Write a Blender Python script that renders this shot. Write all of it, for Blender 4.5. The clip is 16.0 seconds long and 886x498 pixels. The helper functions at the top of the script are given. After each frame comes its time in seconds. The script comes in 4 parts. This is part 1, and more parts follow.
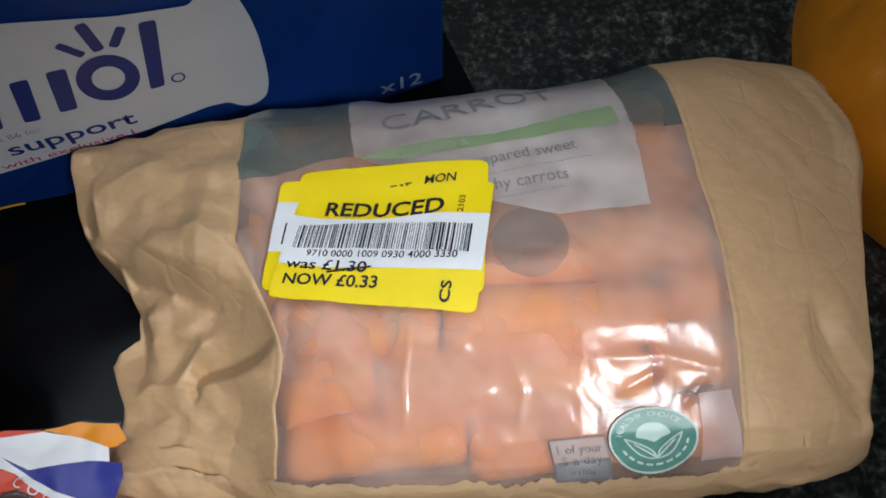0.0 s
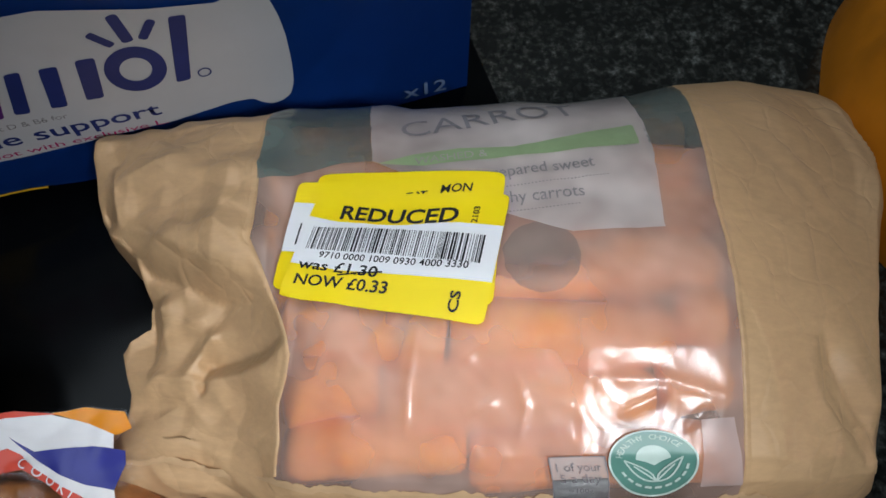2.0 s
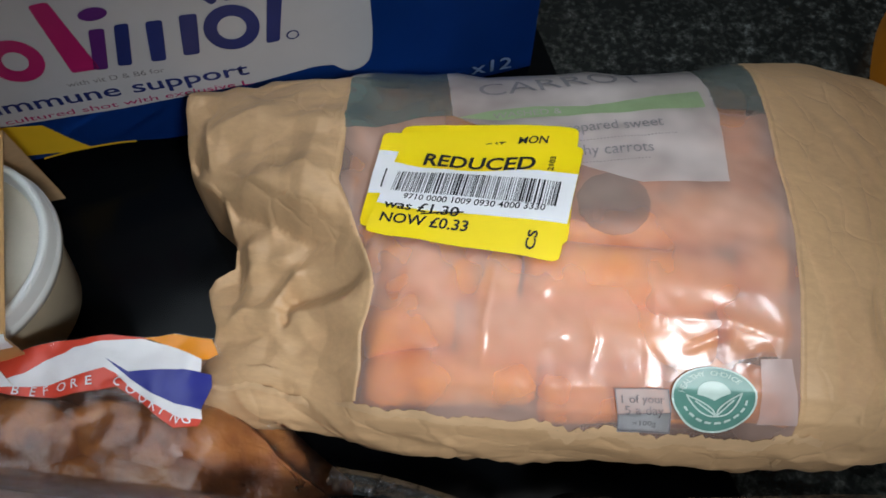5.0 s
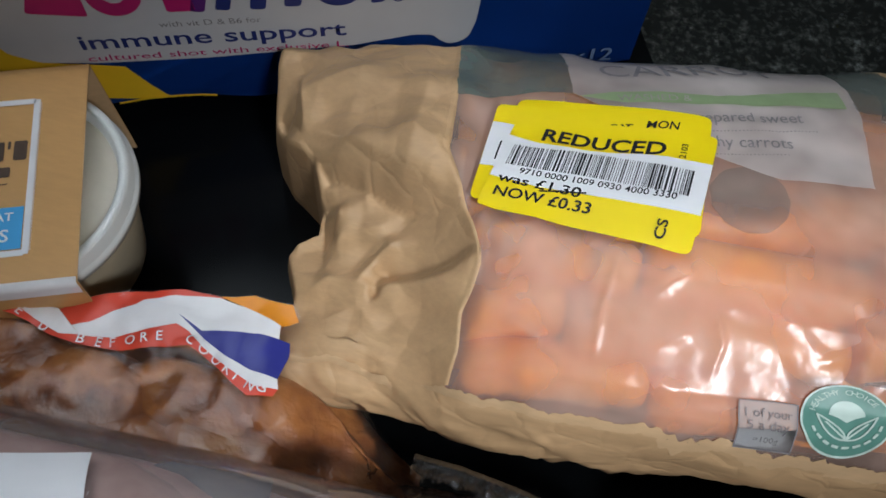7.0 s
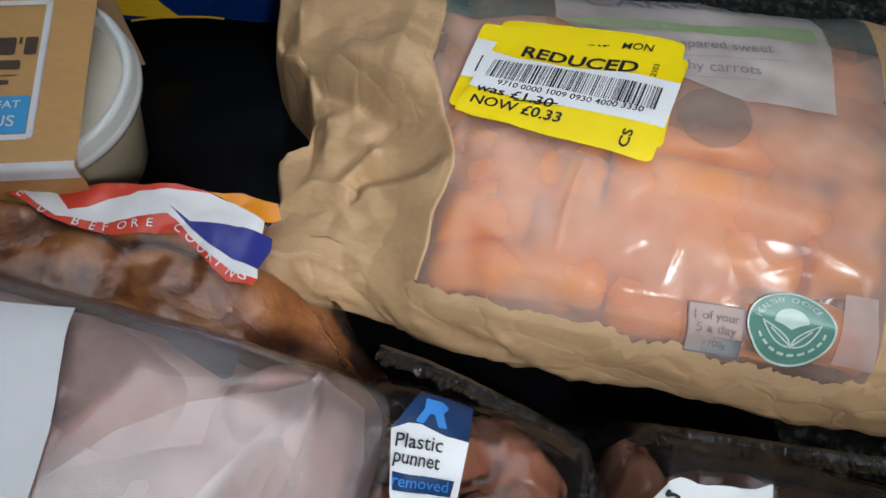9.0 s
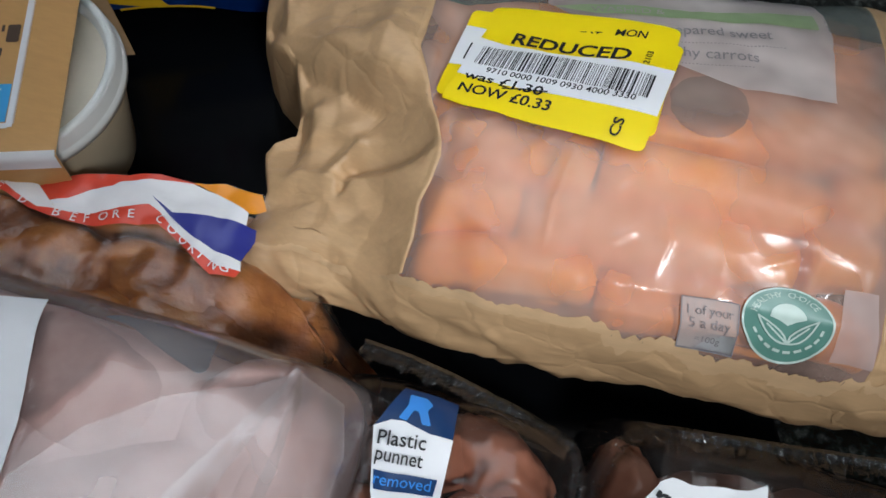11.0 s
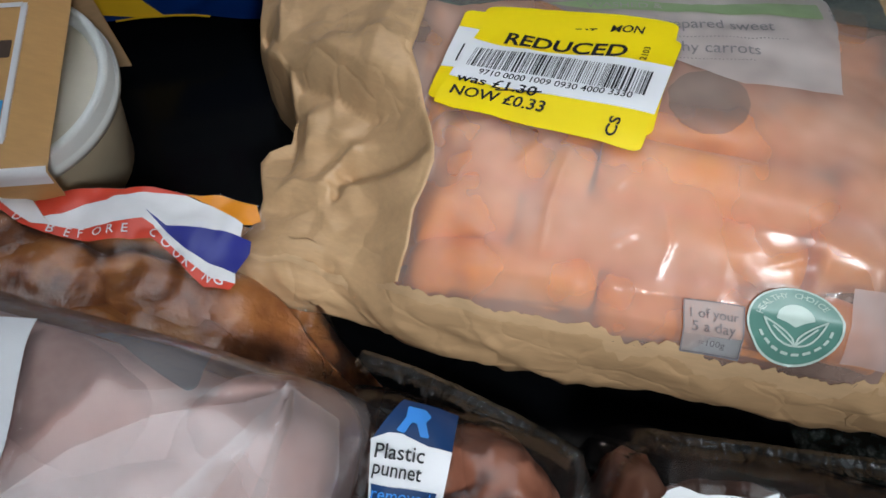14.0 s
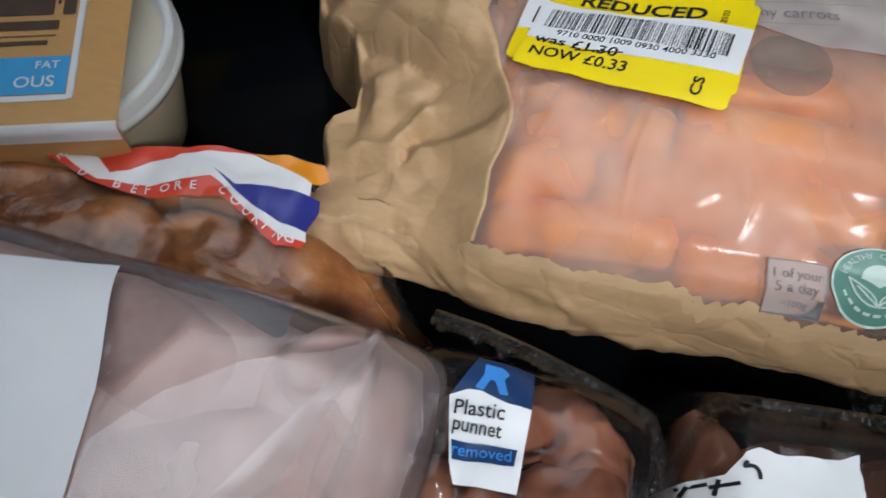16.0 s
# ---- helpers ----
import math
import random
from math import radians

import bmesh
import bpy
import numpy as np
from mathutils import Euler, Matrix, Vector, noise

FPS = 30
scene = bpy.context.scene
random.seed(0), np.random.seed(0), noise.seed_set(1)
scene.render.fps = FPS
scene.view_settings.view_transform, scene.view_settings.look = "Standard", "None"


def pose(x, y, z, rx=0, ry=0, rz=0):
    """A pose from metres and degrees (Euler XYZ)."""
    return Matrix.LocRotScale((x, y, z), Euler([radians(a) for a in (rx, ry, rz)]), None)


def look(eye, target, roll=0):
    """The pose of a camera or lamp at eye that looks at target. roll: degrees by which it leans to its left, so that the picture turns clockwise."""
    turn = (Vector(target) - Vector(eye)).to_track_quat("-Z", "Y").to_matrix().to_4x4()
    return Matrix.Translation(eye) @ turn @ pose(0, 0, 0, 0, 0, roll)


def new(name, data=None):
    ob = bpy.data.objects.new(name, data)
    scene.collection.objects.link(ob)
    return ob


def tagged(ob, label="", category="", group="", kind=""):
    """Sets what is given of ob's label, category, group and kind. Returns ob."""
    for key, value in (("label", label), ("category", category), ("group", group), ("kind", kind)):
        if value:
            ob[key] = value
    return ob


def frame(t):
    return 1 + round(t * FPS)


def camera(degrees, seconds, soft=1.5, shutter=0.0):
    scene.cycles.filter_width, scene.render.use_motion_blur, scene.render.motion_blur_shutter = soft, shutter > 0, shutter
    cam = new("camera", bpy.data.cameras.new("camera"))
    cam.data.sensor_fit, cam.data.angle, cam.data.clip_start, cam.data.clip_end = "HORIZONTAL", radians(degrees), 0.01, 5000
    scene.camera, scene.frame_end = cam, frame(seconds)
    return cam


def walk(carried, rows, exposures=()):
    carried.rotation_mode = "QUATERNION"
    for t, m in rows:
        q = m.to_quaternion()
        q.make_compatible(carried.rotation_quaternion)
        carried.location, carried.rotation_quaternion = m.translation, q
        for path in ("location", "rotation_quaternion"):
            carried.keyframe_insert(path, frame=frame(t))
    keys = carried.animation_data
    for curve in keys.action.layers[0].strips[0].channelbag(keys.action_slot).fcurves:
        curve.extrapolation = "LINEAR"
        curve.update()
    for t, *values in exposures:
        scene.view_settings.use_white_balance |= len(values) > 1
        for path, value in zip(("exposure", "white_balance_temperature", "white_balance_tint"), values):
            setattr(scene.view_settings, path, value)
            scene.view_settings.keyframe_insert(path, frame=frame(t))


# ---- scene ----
cam = camera(56.07, 16.0, soft=1.6, shutter=0.5)
PATH = [
    (0, (0.00083, 0.04289, 0.31654), (0.00073, 0.44043, -0.60105), 0.40),
    (0.5, (-0.00163, 0.04971, 0.31554), (-0.00807, 0.44546, -0.60280), 0.43),
    (1, (-0.00254, 0.04826, 0.31546), (-0.01436, 0.44284, -0.60332), 0.74),
    (1.5, (0.00296, 0.04478, 0.31550), (-0.01360, 0.44120, -0.60242), 1.21),
    (2, (0.00268, 0.04488, 0.31833), (-0.01972, 0.44300, -0.59873), 0.91),
    (2.5, (0.00379, 0.04210, 0.31992), (-0.02501, 0.44178, -0.59628), 0.61),
    (3, (0.00135, 0.03299, 0.32266), (-0.03128, 0.43808, -0.59104), 0.48),
    (3.2, (-0.00325, 0.02912, 0.32476), (-0.02903, 0.43017, -0.59094), 1.41),
    (5.3, (-0.01679, 0.00802, 0.32339), (-0.06921, 0.43269, -0.58045), 0.45),
    (5.5, (-0.02842, 0.00284, 0.31640), (-0.08051, 0.43095, -0.58582), 0.88),
    (6, (-0.04606, -0.01057, 0.28909), (-0.10984, 0.43033, -0.60620), -0.63),
    (6.5, (-0.04895, -0.00348, 0.29273), (-0.11365, 0.43272, -0.60479), 2.52),
    (7, (-0.04371, 0.00668, 0.30078), (-0.10078, 0.44025, -0.59853), 5.09),
    (7.5, (-0.04273, -0.02406, 0.27755), (-0.10228, 0.40477, -0.62387), 7.39),
    (8, (-0.02853, -0.02894, 0.28886), (-0.10251, 0.39338, -0.61457), 5.70),
    (8.5, (-0.02360, -0.02296, 0.29811), (-0.09954, 0.40225, -0.60379), 5.63),
    (9, (-0.02187, -0.02192, 0.29973), (-0.10255, 0.40610, -0.60043), 5.48),
    (9.5, (-0.01768, -0.02004, 0.29282), (-0.10114, 0.40406, -0.60894), 5.21),
    (12, (-0.01064, -0.01562, 0.29303), (-0.11938, 0.40335, -0.60844), 2.03),
    (12.5, (-0.00656, -0.01305, 0.29582), (-0.12284, 0.40284, -0.60613), 0.81),
    (13, (-0.00710, -0.01600, 0.29086), (-0.12519, 0.39855, -0.61148), 0.16),
    (13.5, (-0.00666, -0.01383, 0.29063), (-0.12730, 0.40110, -0.61119), -0.50),
    (14, (-0.00790, -0.01137, 0.28898), (-0.12794, 0.40123, -0.61399), -0.80),
    (14.5, (-0.01000, -0.01278, 0.28640), (-0.12848, 0.40206, -0.61574), -0.91),
    (15, (-0.01747, -0.01938, 0.28594), (-0.13573, 0.39589, -0.61603), -1.00),
    (15.5, (-0.01892, -0.02348, 0.28595), (-0.13550, 0.39481, -0.61485), -0.47),
    (16, (-0.02910, -0.02994, 0.28206), (-0.13909, 0.39237, -0.61769), 1.67),
]
walk(cam, [(t, look(eye, target, roll)) for t, eye, target, roll in PATH], exposures=[(0, -0.05), (5.5, -0.04), (7.2, -0.12), (16, -0.14)])

# ---- world and light ----
world = bpy.data.worlds.new("room_air")
scene.world = world
world.use_nodes = True
world.node_tree.nodes["Background"].inputs[0].default_value = (0.75, 0.85, 1.0, 1)
world.node_tree.nodes["Background"].inputs[1].default_value = 0.05


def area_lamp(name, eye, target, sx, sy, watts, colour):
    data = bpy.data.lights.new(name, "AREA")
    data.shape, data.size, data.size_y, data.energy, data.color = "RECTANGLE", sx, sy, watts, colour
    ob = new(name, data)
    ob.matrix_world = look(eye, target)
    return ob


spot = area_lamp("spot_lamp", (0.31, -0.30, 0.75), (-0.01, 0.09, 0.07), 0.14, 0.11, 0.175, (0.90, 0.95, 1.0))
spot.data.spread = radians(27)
# wide unseen panel added overhead for soft light bounced off the ceiling
area_lamp("overhead_light", (-0.30, 0.26, 1.02), (-0.06, 0.12, 0.0), 1.0, 0.60, 5.0, (0.80, 0.91, 1.0))

# ---- materials ----


def nodes(name):
    m = bpy.data.materials.new(name)
    m.use_nodes = True
    t = m.node_tree
    return m, t, t.nodes["Principled BSDF"]


def noisy(t, scale, detail=4.0, rough=0.6, kind="ShaderNodeTexNoise", stretch=None):
    co = t.nodes.new("ShaderNodeTexCoord")
    tex = t.nodes.new(kind)
    tex.inputs["Scale"].default_value = scale
    if kind == "ShaderNodeTexNoise":
        tex.inputs["Detail"].default_value, tex.inputs["Roughness"].default_value = detail, rough
    if stretch:
        mp = t.nodes.new("ShaderNodeMapping")
        mp.inputs["Scale"].default_value = stretch
        t.links.new(co.outputs["Object"], mp.inputs["Vector"])
        t.links.new(mp.outputs["Vector"], tex.inputs["Vector"])
    else:
        t.links.new(co.outputs["Object"], tex.inputs["Vector"])
    return tex


def ramp(t, source, stops):
    r = t.nodes.new("ShaderNodeValToRGB")
    while len(r.color_ramp.elements) < len(stops):
        r.color_ramp.elements.new(0.5)
    for e, (p, c) in zip(r.color_ramp.elements, stops):
        e.position, e.color = p, (*c, 1)
    t.links.new(source, r.inputs["Fac"])
    return r


def bumped(t, shader, source, strength, distance):
    b = t.nodes.new("ShaderNodeBump")
    b.inputs["Strength"].default_value, b.inputs["Distance"].default_value = strength, distance
    t.links.new(source, b.inputs["Height"])
    t.links.new(b.outputs["Normal"], shader.inputs["Normal"])
    return b


def plain(name, colour, rough=0.5, vary=0.12, scale=60, spec=0.4, bump=0.0, bump_scale=300):
    """A surface of one colour with faint mottling and grain."""
    m, t, p = nodes(name)
    dark = tuple(c * (1 - vary) for c in colour)
    light = tuple(min(1, c * (1 + vary)) for c in colour)
    n = noisy(t, scale)
    t.links.new(ramp(t, n.outputs["Fac"], [(0.3, dark), (0.7, light)]).outputs["Color"], p.inputs["Base Color"])
    p.inputs["Roughness"].default_value, p.inputs["Specular IOR Level"].default_value = rough, spec
    if bump:
        bumped(t, p, noisy(t, bump_scale).outputs["Fac"], bump, 0.001)
    return m


def kraft(name, colour, streak=0.08, crease=0.0):
    m, t, p = nodes(name)
    a = noisy(t, 26, 3)
    b = noisy(t, 420, 3, 0.7, stretch=(0.25, 1.0, 1.0))
    mix = t.nodes.new("ShaderNodeMath")
    mix.operation = "MULTIPLY_ADD"
    mix.inputs[1].default_value = 0.45
    t.links.new(b.outputs["Fac"], mix.inputs[0])
    half = t.nodes.new("ShaderNodeMath")
    half.operation, half.inputs[1].default_value = "MULTIPLY", 0.55
    t.links.new(a.outputs["Fac"], half.inputs[0])
    t.links.new(half.outputs[0], mix.inputs[2])
    lo, hi = tuple(c * (1 - streak * 1.6) for c in colour), tuple(min(1, c * (1 + streak)) for c in colour)
    t.links.new(ramp(t, mix.outputs[0], [(0.35, lo), (0.65, hi)]).outputs["Color"], p.inputs["Base Color"])
    p.inputs["Roughness"].default_value, p.inputs["Specular IOR Level"].default_value = 0.46, 0.45
    wr = noisy(t, 130, 6, 0.7)
    grain = bumped(t, p, wr.outputs["Fac"], 0.07, 0.0012)
    if crease:
        # thin straight creases between flat facets
        bend = noisy(t, 28, 3)
        cells = t.nodes.new("ShaderNodeTexVoronoi")
        cells.feature = "DISTANCE_TO_EDGE"
        cells.inputs["Scale"].default_value = 62
        shift = t.nodes.new("ShaderNodeVectorMath")
        shift.operation = "MULTIPLY_ADD"
        shift.inputs[1].default_value = (0.02, 0.02, 0.02)
        t.links.new(bend.outputs["Color"], shift.inputs[0])
        t.links.new(t.nodes["Texture Coordinate"].outputs["Object"], shift.inputs[2])
        t.links.new(shift.outputs[0], cells.inputs["Vector"])
        line = ramp(t, cells.outputs["Distance"], [(0.0, (0, 0, 0)), (0.09, (1, 1, 1))])
        b = t.nodes.new("ShaderNodeBump")
        b.inputs["Strength"].default_value, b.inputs["Distance"].default_value = crease, 0.0008
        t.links.new(line.outputs["Color"], b.inputs["Height"])
        t.links.new(b.outputs["Normal"], grain.inputs["Normal"])
    return m


def film(name, haze, haze_colour, rough=0.12, crinkle=0.5, scale=70, gloss=0.12, distance=0.003, tint=(1, 1, 1), detail=5):
    """Thin packaging film: clear, milky and glossy in parts."""
    m, t, p = nodes(name)
    t.nodes.remove(p)
    out = t.nodes["Material Output"]
    clear, milk, shine = (t.nodes.new("ShaderNodeBsdf" + k) for k in ("Transparent", "Diffuse", "Glossy"))
    clear.inputs["Color"].default_value = (*tint, 1)
    milk.inputs["Color"].default_value = (*haze_colour, 1)
    shine.inputs["Roughness"].default_value = rough
    n = noisy(t, scale, detail, 0.6, stretch=(1.0, 0.6, 1.0))
    patch = noisy(t, 22, 3)
    bumped(t, shine, n.outputs["Fac"], crinkle, distance)
    amount = ramp(t, patch.outputs["Fac"], [(0.3, (haze * 0.5,) * 3), (0.7, (min(1, haze * 1.5),) * 3)])
    one, two = t.nodes.new("ShaderNodeMixShader"), t.nodes.new("ShaderNodeMixShader")
    t.links.new(amount.outputs["Color"], one.inputs[0])
    t.links.new(clear.outputs[0], one.inputs[1])
    t.links.new(milk.outputs[0], one.inputs[2])
    fres = t.nodes.new("ShaderNodeFresnel")
    fres.inputs["IOR"].default_value = 1.45
    up = t.nodes.new("ShaderNodeMath")
    up.operation, up.inputs[1].default_value = "ADD", gloss
    t.links.new(fres.outputs[0], up.inputs[0])
    t.links.new(up.outputs[0], two.inputs[0])
    t.links.new(one.outputs[0], two.inputs[1])
    t.links.new(shine.outputs[0], two.inputs[2])
    t.links.new(two.outputs[0], out.inputs["Surface"])
    return m


def speckled_granite():
    m, t, p = nodes("granite")
    v = noisy(t, 330, 3, 0.6)
    n = noisy(t, 120, 4, 0.65)
    a = t.nodes.new("ShaderNodeMath")
    a.operation = "MULTIPLY"
    t.links.new(v.outputs["Fac"], a.inputs[0])
    t.links.new(n.outputs["Fac"], a.inputs[1])
    r = ramp(t, a.outputs[0], [(0.18, (0.006, 0.007, 0.006)), (0.27, (0.024, 0.026, 0.023)), (0.35, (0.06, 0.064, 0.058)), (0.44, (0.14, 0.15, 0.145))])
    t.links.new(r.outputs["Color"], p.inputs["Base Color"])
    p.inputs["Roughness"].default_value = 0.22
    return m


def meat(name, stops, scale, rough=0.35, bump=0.4):
    m, t, p = nodes(name)
    n = noisy(t, scale, 6, 0.62)
    t.links.new(ramp(t, n.outputs["Fac"], stops).outputs["Color"], p.inputs["Base Color"])
    p.inputs["Roughness"].default_value = rough
    bumped(t, p, noisy(t, scale * 4, 4).outputs["Fac"], bump, 0.002)
    return m


GRANITE = speckled_granite()
HOB = plain("black_glass", (0.0022, 0.0027, 0.0034), 0.16, 0.3, 8, 0.12)
WALL = plain("painted_wall", (0.42, 0.43, 0.43), 0.7, 0.04, 6, bump=0.1)
KRAFT = kraft("brown_paper", (0.57, 0.36, 0.19), crease=0.22)
KRAFT_EDGE = kraft("torn_paper_fibre", (0.65, 0.43, 0.24))
SLEEVE = kraft("sleeve_card", (0.55, 0.30, 0.105), 0.06)
WINDOW_FILM = film("milky_window_film", 0.42, (0.74, 0.50, 0.41), 0.24, 0.40, 75, 0.008, 0.0015, (1, 0.95, 0.92), 5)
CLEAR_FILM = film("clear_pack_film", 0.012, (0.8, 0.7, 0.66), 0.12, 0.4, 40, 0.0, 0.003)
TRAY_FILM = film("hazy_tray_film", 0.16, (0.92, 0.78, 0.77), 0.10, 0.6, 26, 0.02, 0.004)
OVER_FILM = film("doubled_tray_film", 0.24, (0.92, 0.80, 0.80), 0.14, 0.5, 22, 0.02, 0.004)
STREAK_FILM = film("milky_streak_film", 0.2, (0.88, 0.80, 0.80), 0.2, 0.2, 16, 0.05, 0.003)
POUCH_FILM = film("thin_pouch_film", 0.02, (0.4, 0.32, 0.3), 0.1, 0.5, 40, 0.0, 0.003, (0.85, 0.78, 0.75))
SEAL_FILM = film("sealed_film_edge", 0.02, (0.42, 0.40, 0.40), 0.06, 0.5, 220, 0.05, 0.002, (0.90, 0.87, 0.85))
DARK_FILM = film("brown_tinted_film", 0.55, (0.045, 0.028, 0.022), 0.14, 0.5, 60, 0.02, 0.003)
CARROT = meat("carrot_flesh", [(0.3, (0.74, 0.22, 0.022)), (0.55, (0.9, 0.34, 0.04)), (0.75, (0.97, 0.48, 0.09))], 40, 0.4, 0.25)
YELLOW = plain("yellow_label", (0.96, 0.71, 0.003), 0.42, 0.03, 40)
WHITE = plain("white_label", (0.83, 0.83, 0.85), 0.42, 0.03, 40)
INK = plain("black_ink", (0.012, 0.012, 0.014), 0.5, 0.2, 300)
GREEN_PRINT = film("dark_green_print", 0.62, (0.17, 0.215, 0.195), 0.22, 0.7, 90, 0.012, 0.002)
GREEN_BAND = plain("leaf_green_print", (0.27, 0.36, 0.19), 0.4, 0.1, 90)
PANEL = film("pale_panel_print", 0.74, (0.64, 0.56, 0.53), 0.32, 0.4, 70, 0.0, 0.002)
GREY_INK = plain("grey_ink", (0.24, 0.225, 0.235), 0.5, 0.2, 300)
BLOT = film("dark_round_patch", 0.6, (0.34, 0.265, 0.23), 0.25, 0.3, 60, 0.0, 0.002)
BADGE = plain("badge_green", (0.1, 0.245, 0.2), 0.36, 0.12, 120)
BADGE_PALE = plain("badge_pale", (0.5, 0.62, 0.56), 0.4, 0.08, 120)
PINKISH = film("pale_pink_print", 0.6, (0.7, 0.53, 0.49), 0.32, 0.4, 70, 0.0, 0.002)
BLUE_CARD = plain("blue_card", (0.006, 0.055, 0.30), 0.32, 0.08, 30)
WHITE_CARD = plain("white_card", (0.50, 0.50, 0.52), 0.35, 0.04, 30)
NAVY = plain("navy_print", (0.018, 0.03, 0.15), 0.35, 0.1, 60)
MAGENTA = plain("magenta_print", (0.42, 0.015, 0.13), 0.35, 0.08, 60)
PURPLE = plain("purple_print", (0.1, 0.02, 0.16), 0.35, 0.08, 60)
YELLOW_CARD = plain("yellow_card", (0.75, 0.46, 0.02), 0.4, 0.06, 60)
PALE_BLUE = plain("pale_blue_ink", (0.16, 0.24, 0.42), 0.4, 0.05, 60)
RED = plain("red_print", (0.66, 0.065, 0.035), 0.3, 0.1, 60)
FLAG_BLUE = plain("deep_blue_print", (0.03, 0.035, 0.24), 0.3, 0.1, 60)
ORANGE = plain("orange_print", (0.78, 0.27, 0.015), 0.3, 0.1, 60)
PRINT_WHITE = plain("white_print", (0.78, 0.76, 0.77), 0.3, 0.05, 60)
ORANGE_BAG = plain("orange_plastic", (0.6, 0.2, 0.01), 0.28, 0.12, 30, 0.5, 0.4, 60)
TUB_WHITE = plain("white_plastic", (0.7, 0.72, 0.7), 0.35, 0.03, 40)
LID_CREAM = plain("cream_lid", (0.55, 0.50, 0.41), 0.35, 0.06, 40)
TUB_BODY = plain("cream_plastic", (0.58, 0.5, 0.36), 0.4, 0.08, 40)
SKY_BLUE = plain("sky_blue_print", (0.05, 0.34, 0.66), 0.4, 0.05, 60)
BROWN_INK = plain("dark_brown_ink", (0.07, 0.04, 0.025), 0.5, 0.2, 200)
ROAST = meat("roasted_skin", [(0.28, (0.09, 0.026, 0.010)), (0.42, (0.24, 0.075, 0.022)), (0.56, (0.40, 0.145, 0.038)), (0.78, (0.58, 0.28, 0.09))], 46, 0.3, 0.6)
PALE_MEAT = meat("pale_raw_meat", [(0.3, (0.46, 0.245, 0.205)), (0.5, (0.64, 0.40, 0.35)), (0.72, (0.80, 0.59, 0.54))], 24, 0.32, 0.2)
BROWN_SKIN = meat("brown_pink_skin", [(0.3, (0.18, 0.07, 0.042)), (0.5, (0.4, 0.185, 0.12)), (0.72, (0.58, 0.34, 0.25))], 26, 0.35, 0.3)
TRAY = plain("grey_tray", (0.12, 0.13, 0.15), 0.35, 0.2, 60)
PUNNET_BLUE = plain("dark_blue_print", (0.012, 0.045, 0.14), 0.35, 0.1, 60)
BRIGHT_BLUE = plain("bright_blue_print", (0.05, 0.27, 0.75), 0.35, 0.1, 60)

# ---- small tools ----


def part(name, bm, material, parent=None, label="", smooth=True):
    bmesh.ops.recalc_face_normals(bm, faces=bm.faces) if len(bm.faces) < 20000 else None
    data = bpy.data.meshes.new(name)
    bm.to_mesh(data)
    bm.free()
    data.materials.append(material)
    if smooth:
        data.shade_smooth()
    ob = new(name, data)
    if parent:
        ob.parent = parent
        ob.matrix_parent_inverse = parent.matrix_basis.inverted()
    return tagged(ob, label=label)


def thing(name, place, label, category, group=""):
    ob = new(name)
    ob.empty_display_size = 0.01
    ob.location = place
    return tagged(ob, label, category, group)


def interp(table, x):
    xs, ys = zip(*table)
    return float(np.interp(x, xs, ys))


def soft(a, b, x):
    s = max(0.0, min(1.0, (x - a) / (b - a)))
    return s * s * (3 - 2 * s)


def fold_noise(x, y, freq, seed):
    """Sharp creases: 0 along the folds, up to 1 between them."""
    return min(1.0, abs(noise.noise(Vector((x * freq, y * freq, seed)))) * 2.2)


def facets(x, y, cell, seed):
    """Crumpled sheet: flat facets between random heights on a skewed lattice."""
    x, y = x / cell + 0.35 * math.sin(y / cell * 1.3 + seed), y / cell + 0.35 * math.sin(x / cell * 1.1 + seed * 2)
    a, b = x + y * 0.577, y * 1.155
    i, j = math.floor(a), math.floor(b)
    f, g = a - i, b - j

    def height(p, q):
        r = math.sin(p * 127.1 + q * 311.7 + seed * 74.7) * 43758.5453
        return r - math.floor(r) - 0.5
    if f + g < 1:
        return height(i, j) * (1 - f - g) + height(i + 1, j) * f + height(i, j + 1) * g
    return height(i + 1, j + 1) * (f + g - 1) + height(i + 1, j) * (1 - g) + height(i, j + 1) * (1 - f)


def slice_up(bm, step):
    xs, ys = [v.co.x for v in bm.verts], [v.co.y for v in bm.verts]
    for axis, lo, hi in ((0, min(xs), max(xs)), (1, min(ys), max(ys))):
        k = math.floor(lo / step) + 1
        while k * step < hi:
            co, no = [0, 0, 0], [0, 0, 0]
            co[axis], no[axis] = k * step, 1
            bmesh.ops.bisect_plane(bm, geom=bm.verts[:] + bm.edges[:] + bm.faces[:], plane_co=co, plane_no=no)
            k += 1


def outline(points, ragged=0.0, step=0.0015, seed=1.0):
    """A flat polygon; ragged: how far its edge wanders."""
    if ragged:
        dense = []
        for a, b in zip(points, points[1:] + points[:1]):
            n = max(1, int(math.dist(a, b) / step))
            for i in range(n):
                x, y = a[0] + (b[0] - a[0]) * i / n, a[1] + (b[1] - a[1]) * i / n
                j = Vector((x * 260, y * 260, seed))
                dense.append((x + ragged * noise.noise(j), y + ragged * noise.noise(j + Vector((9, 3, 5)))))
        points = dense
    bm = bmesh.new()
    bm.faces.new([bm.verts.new((x, y, 0)) for x, y in points])
    return bm


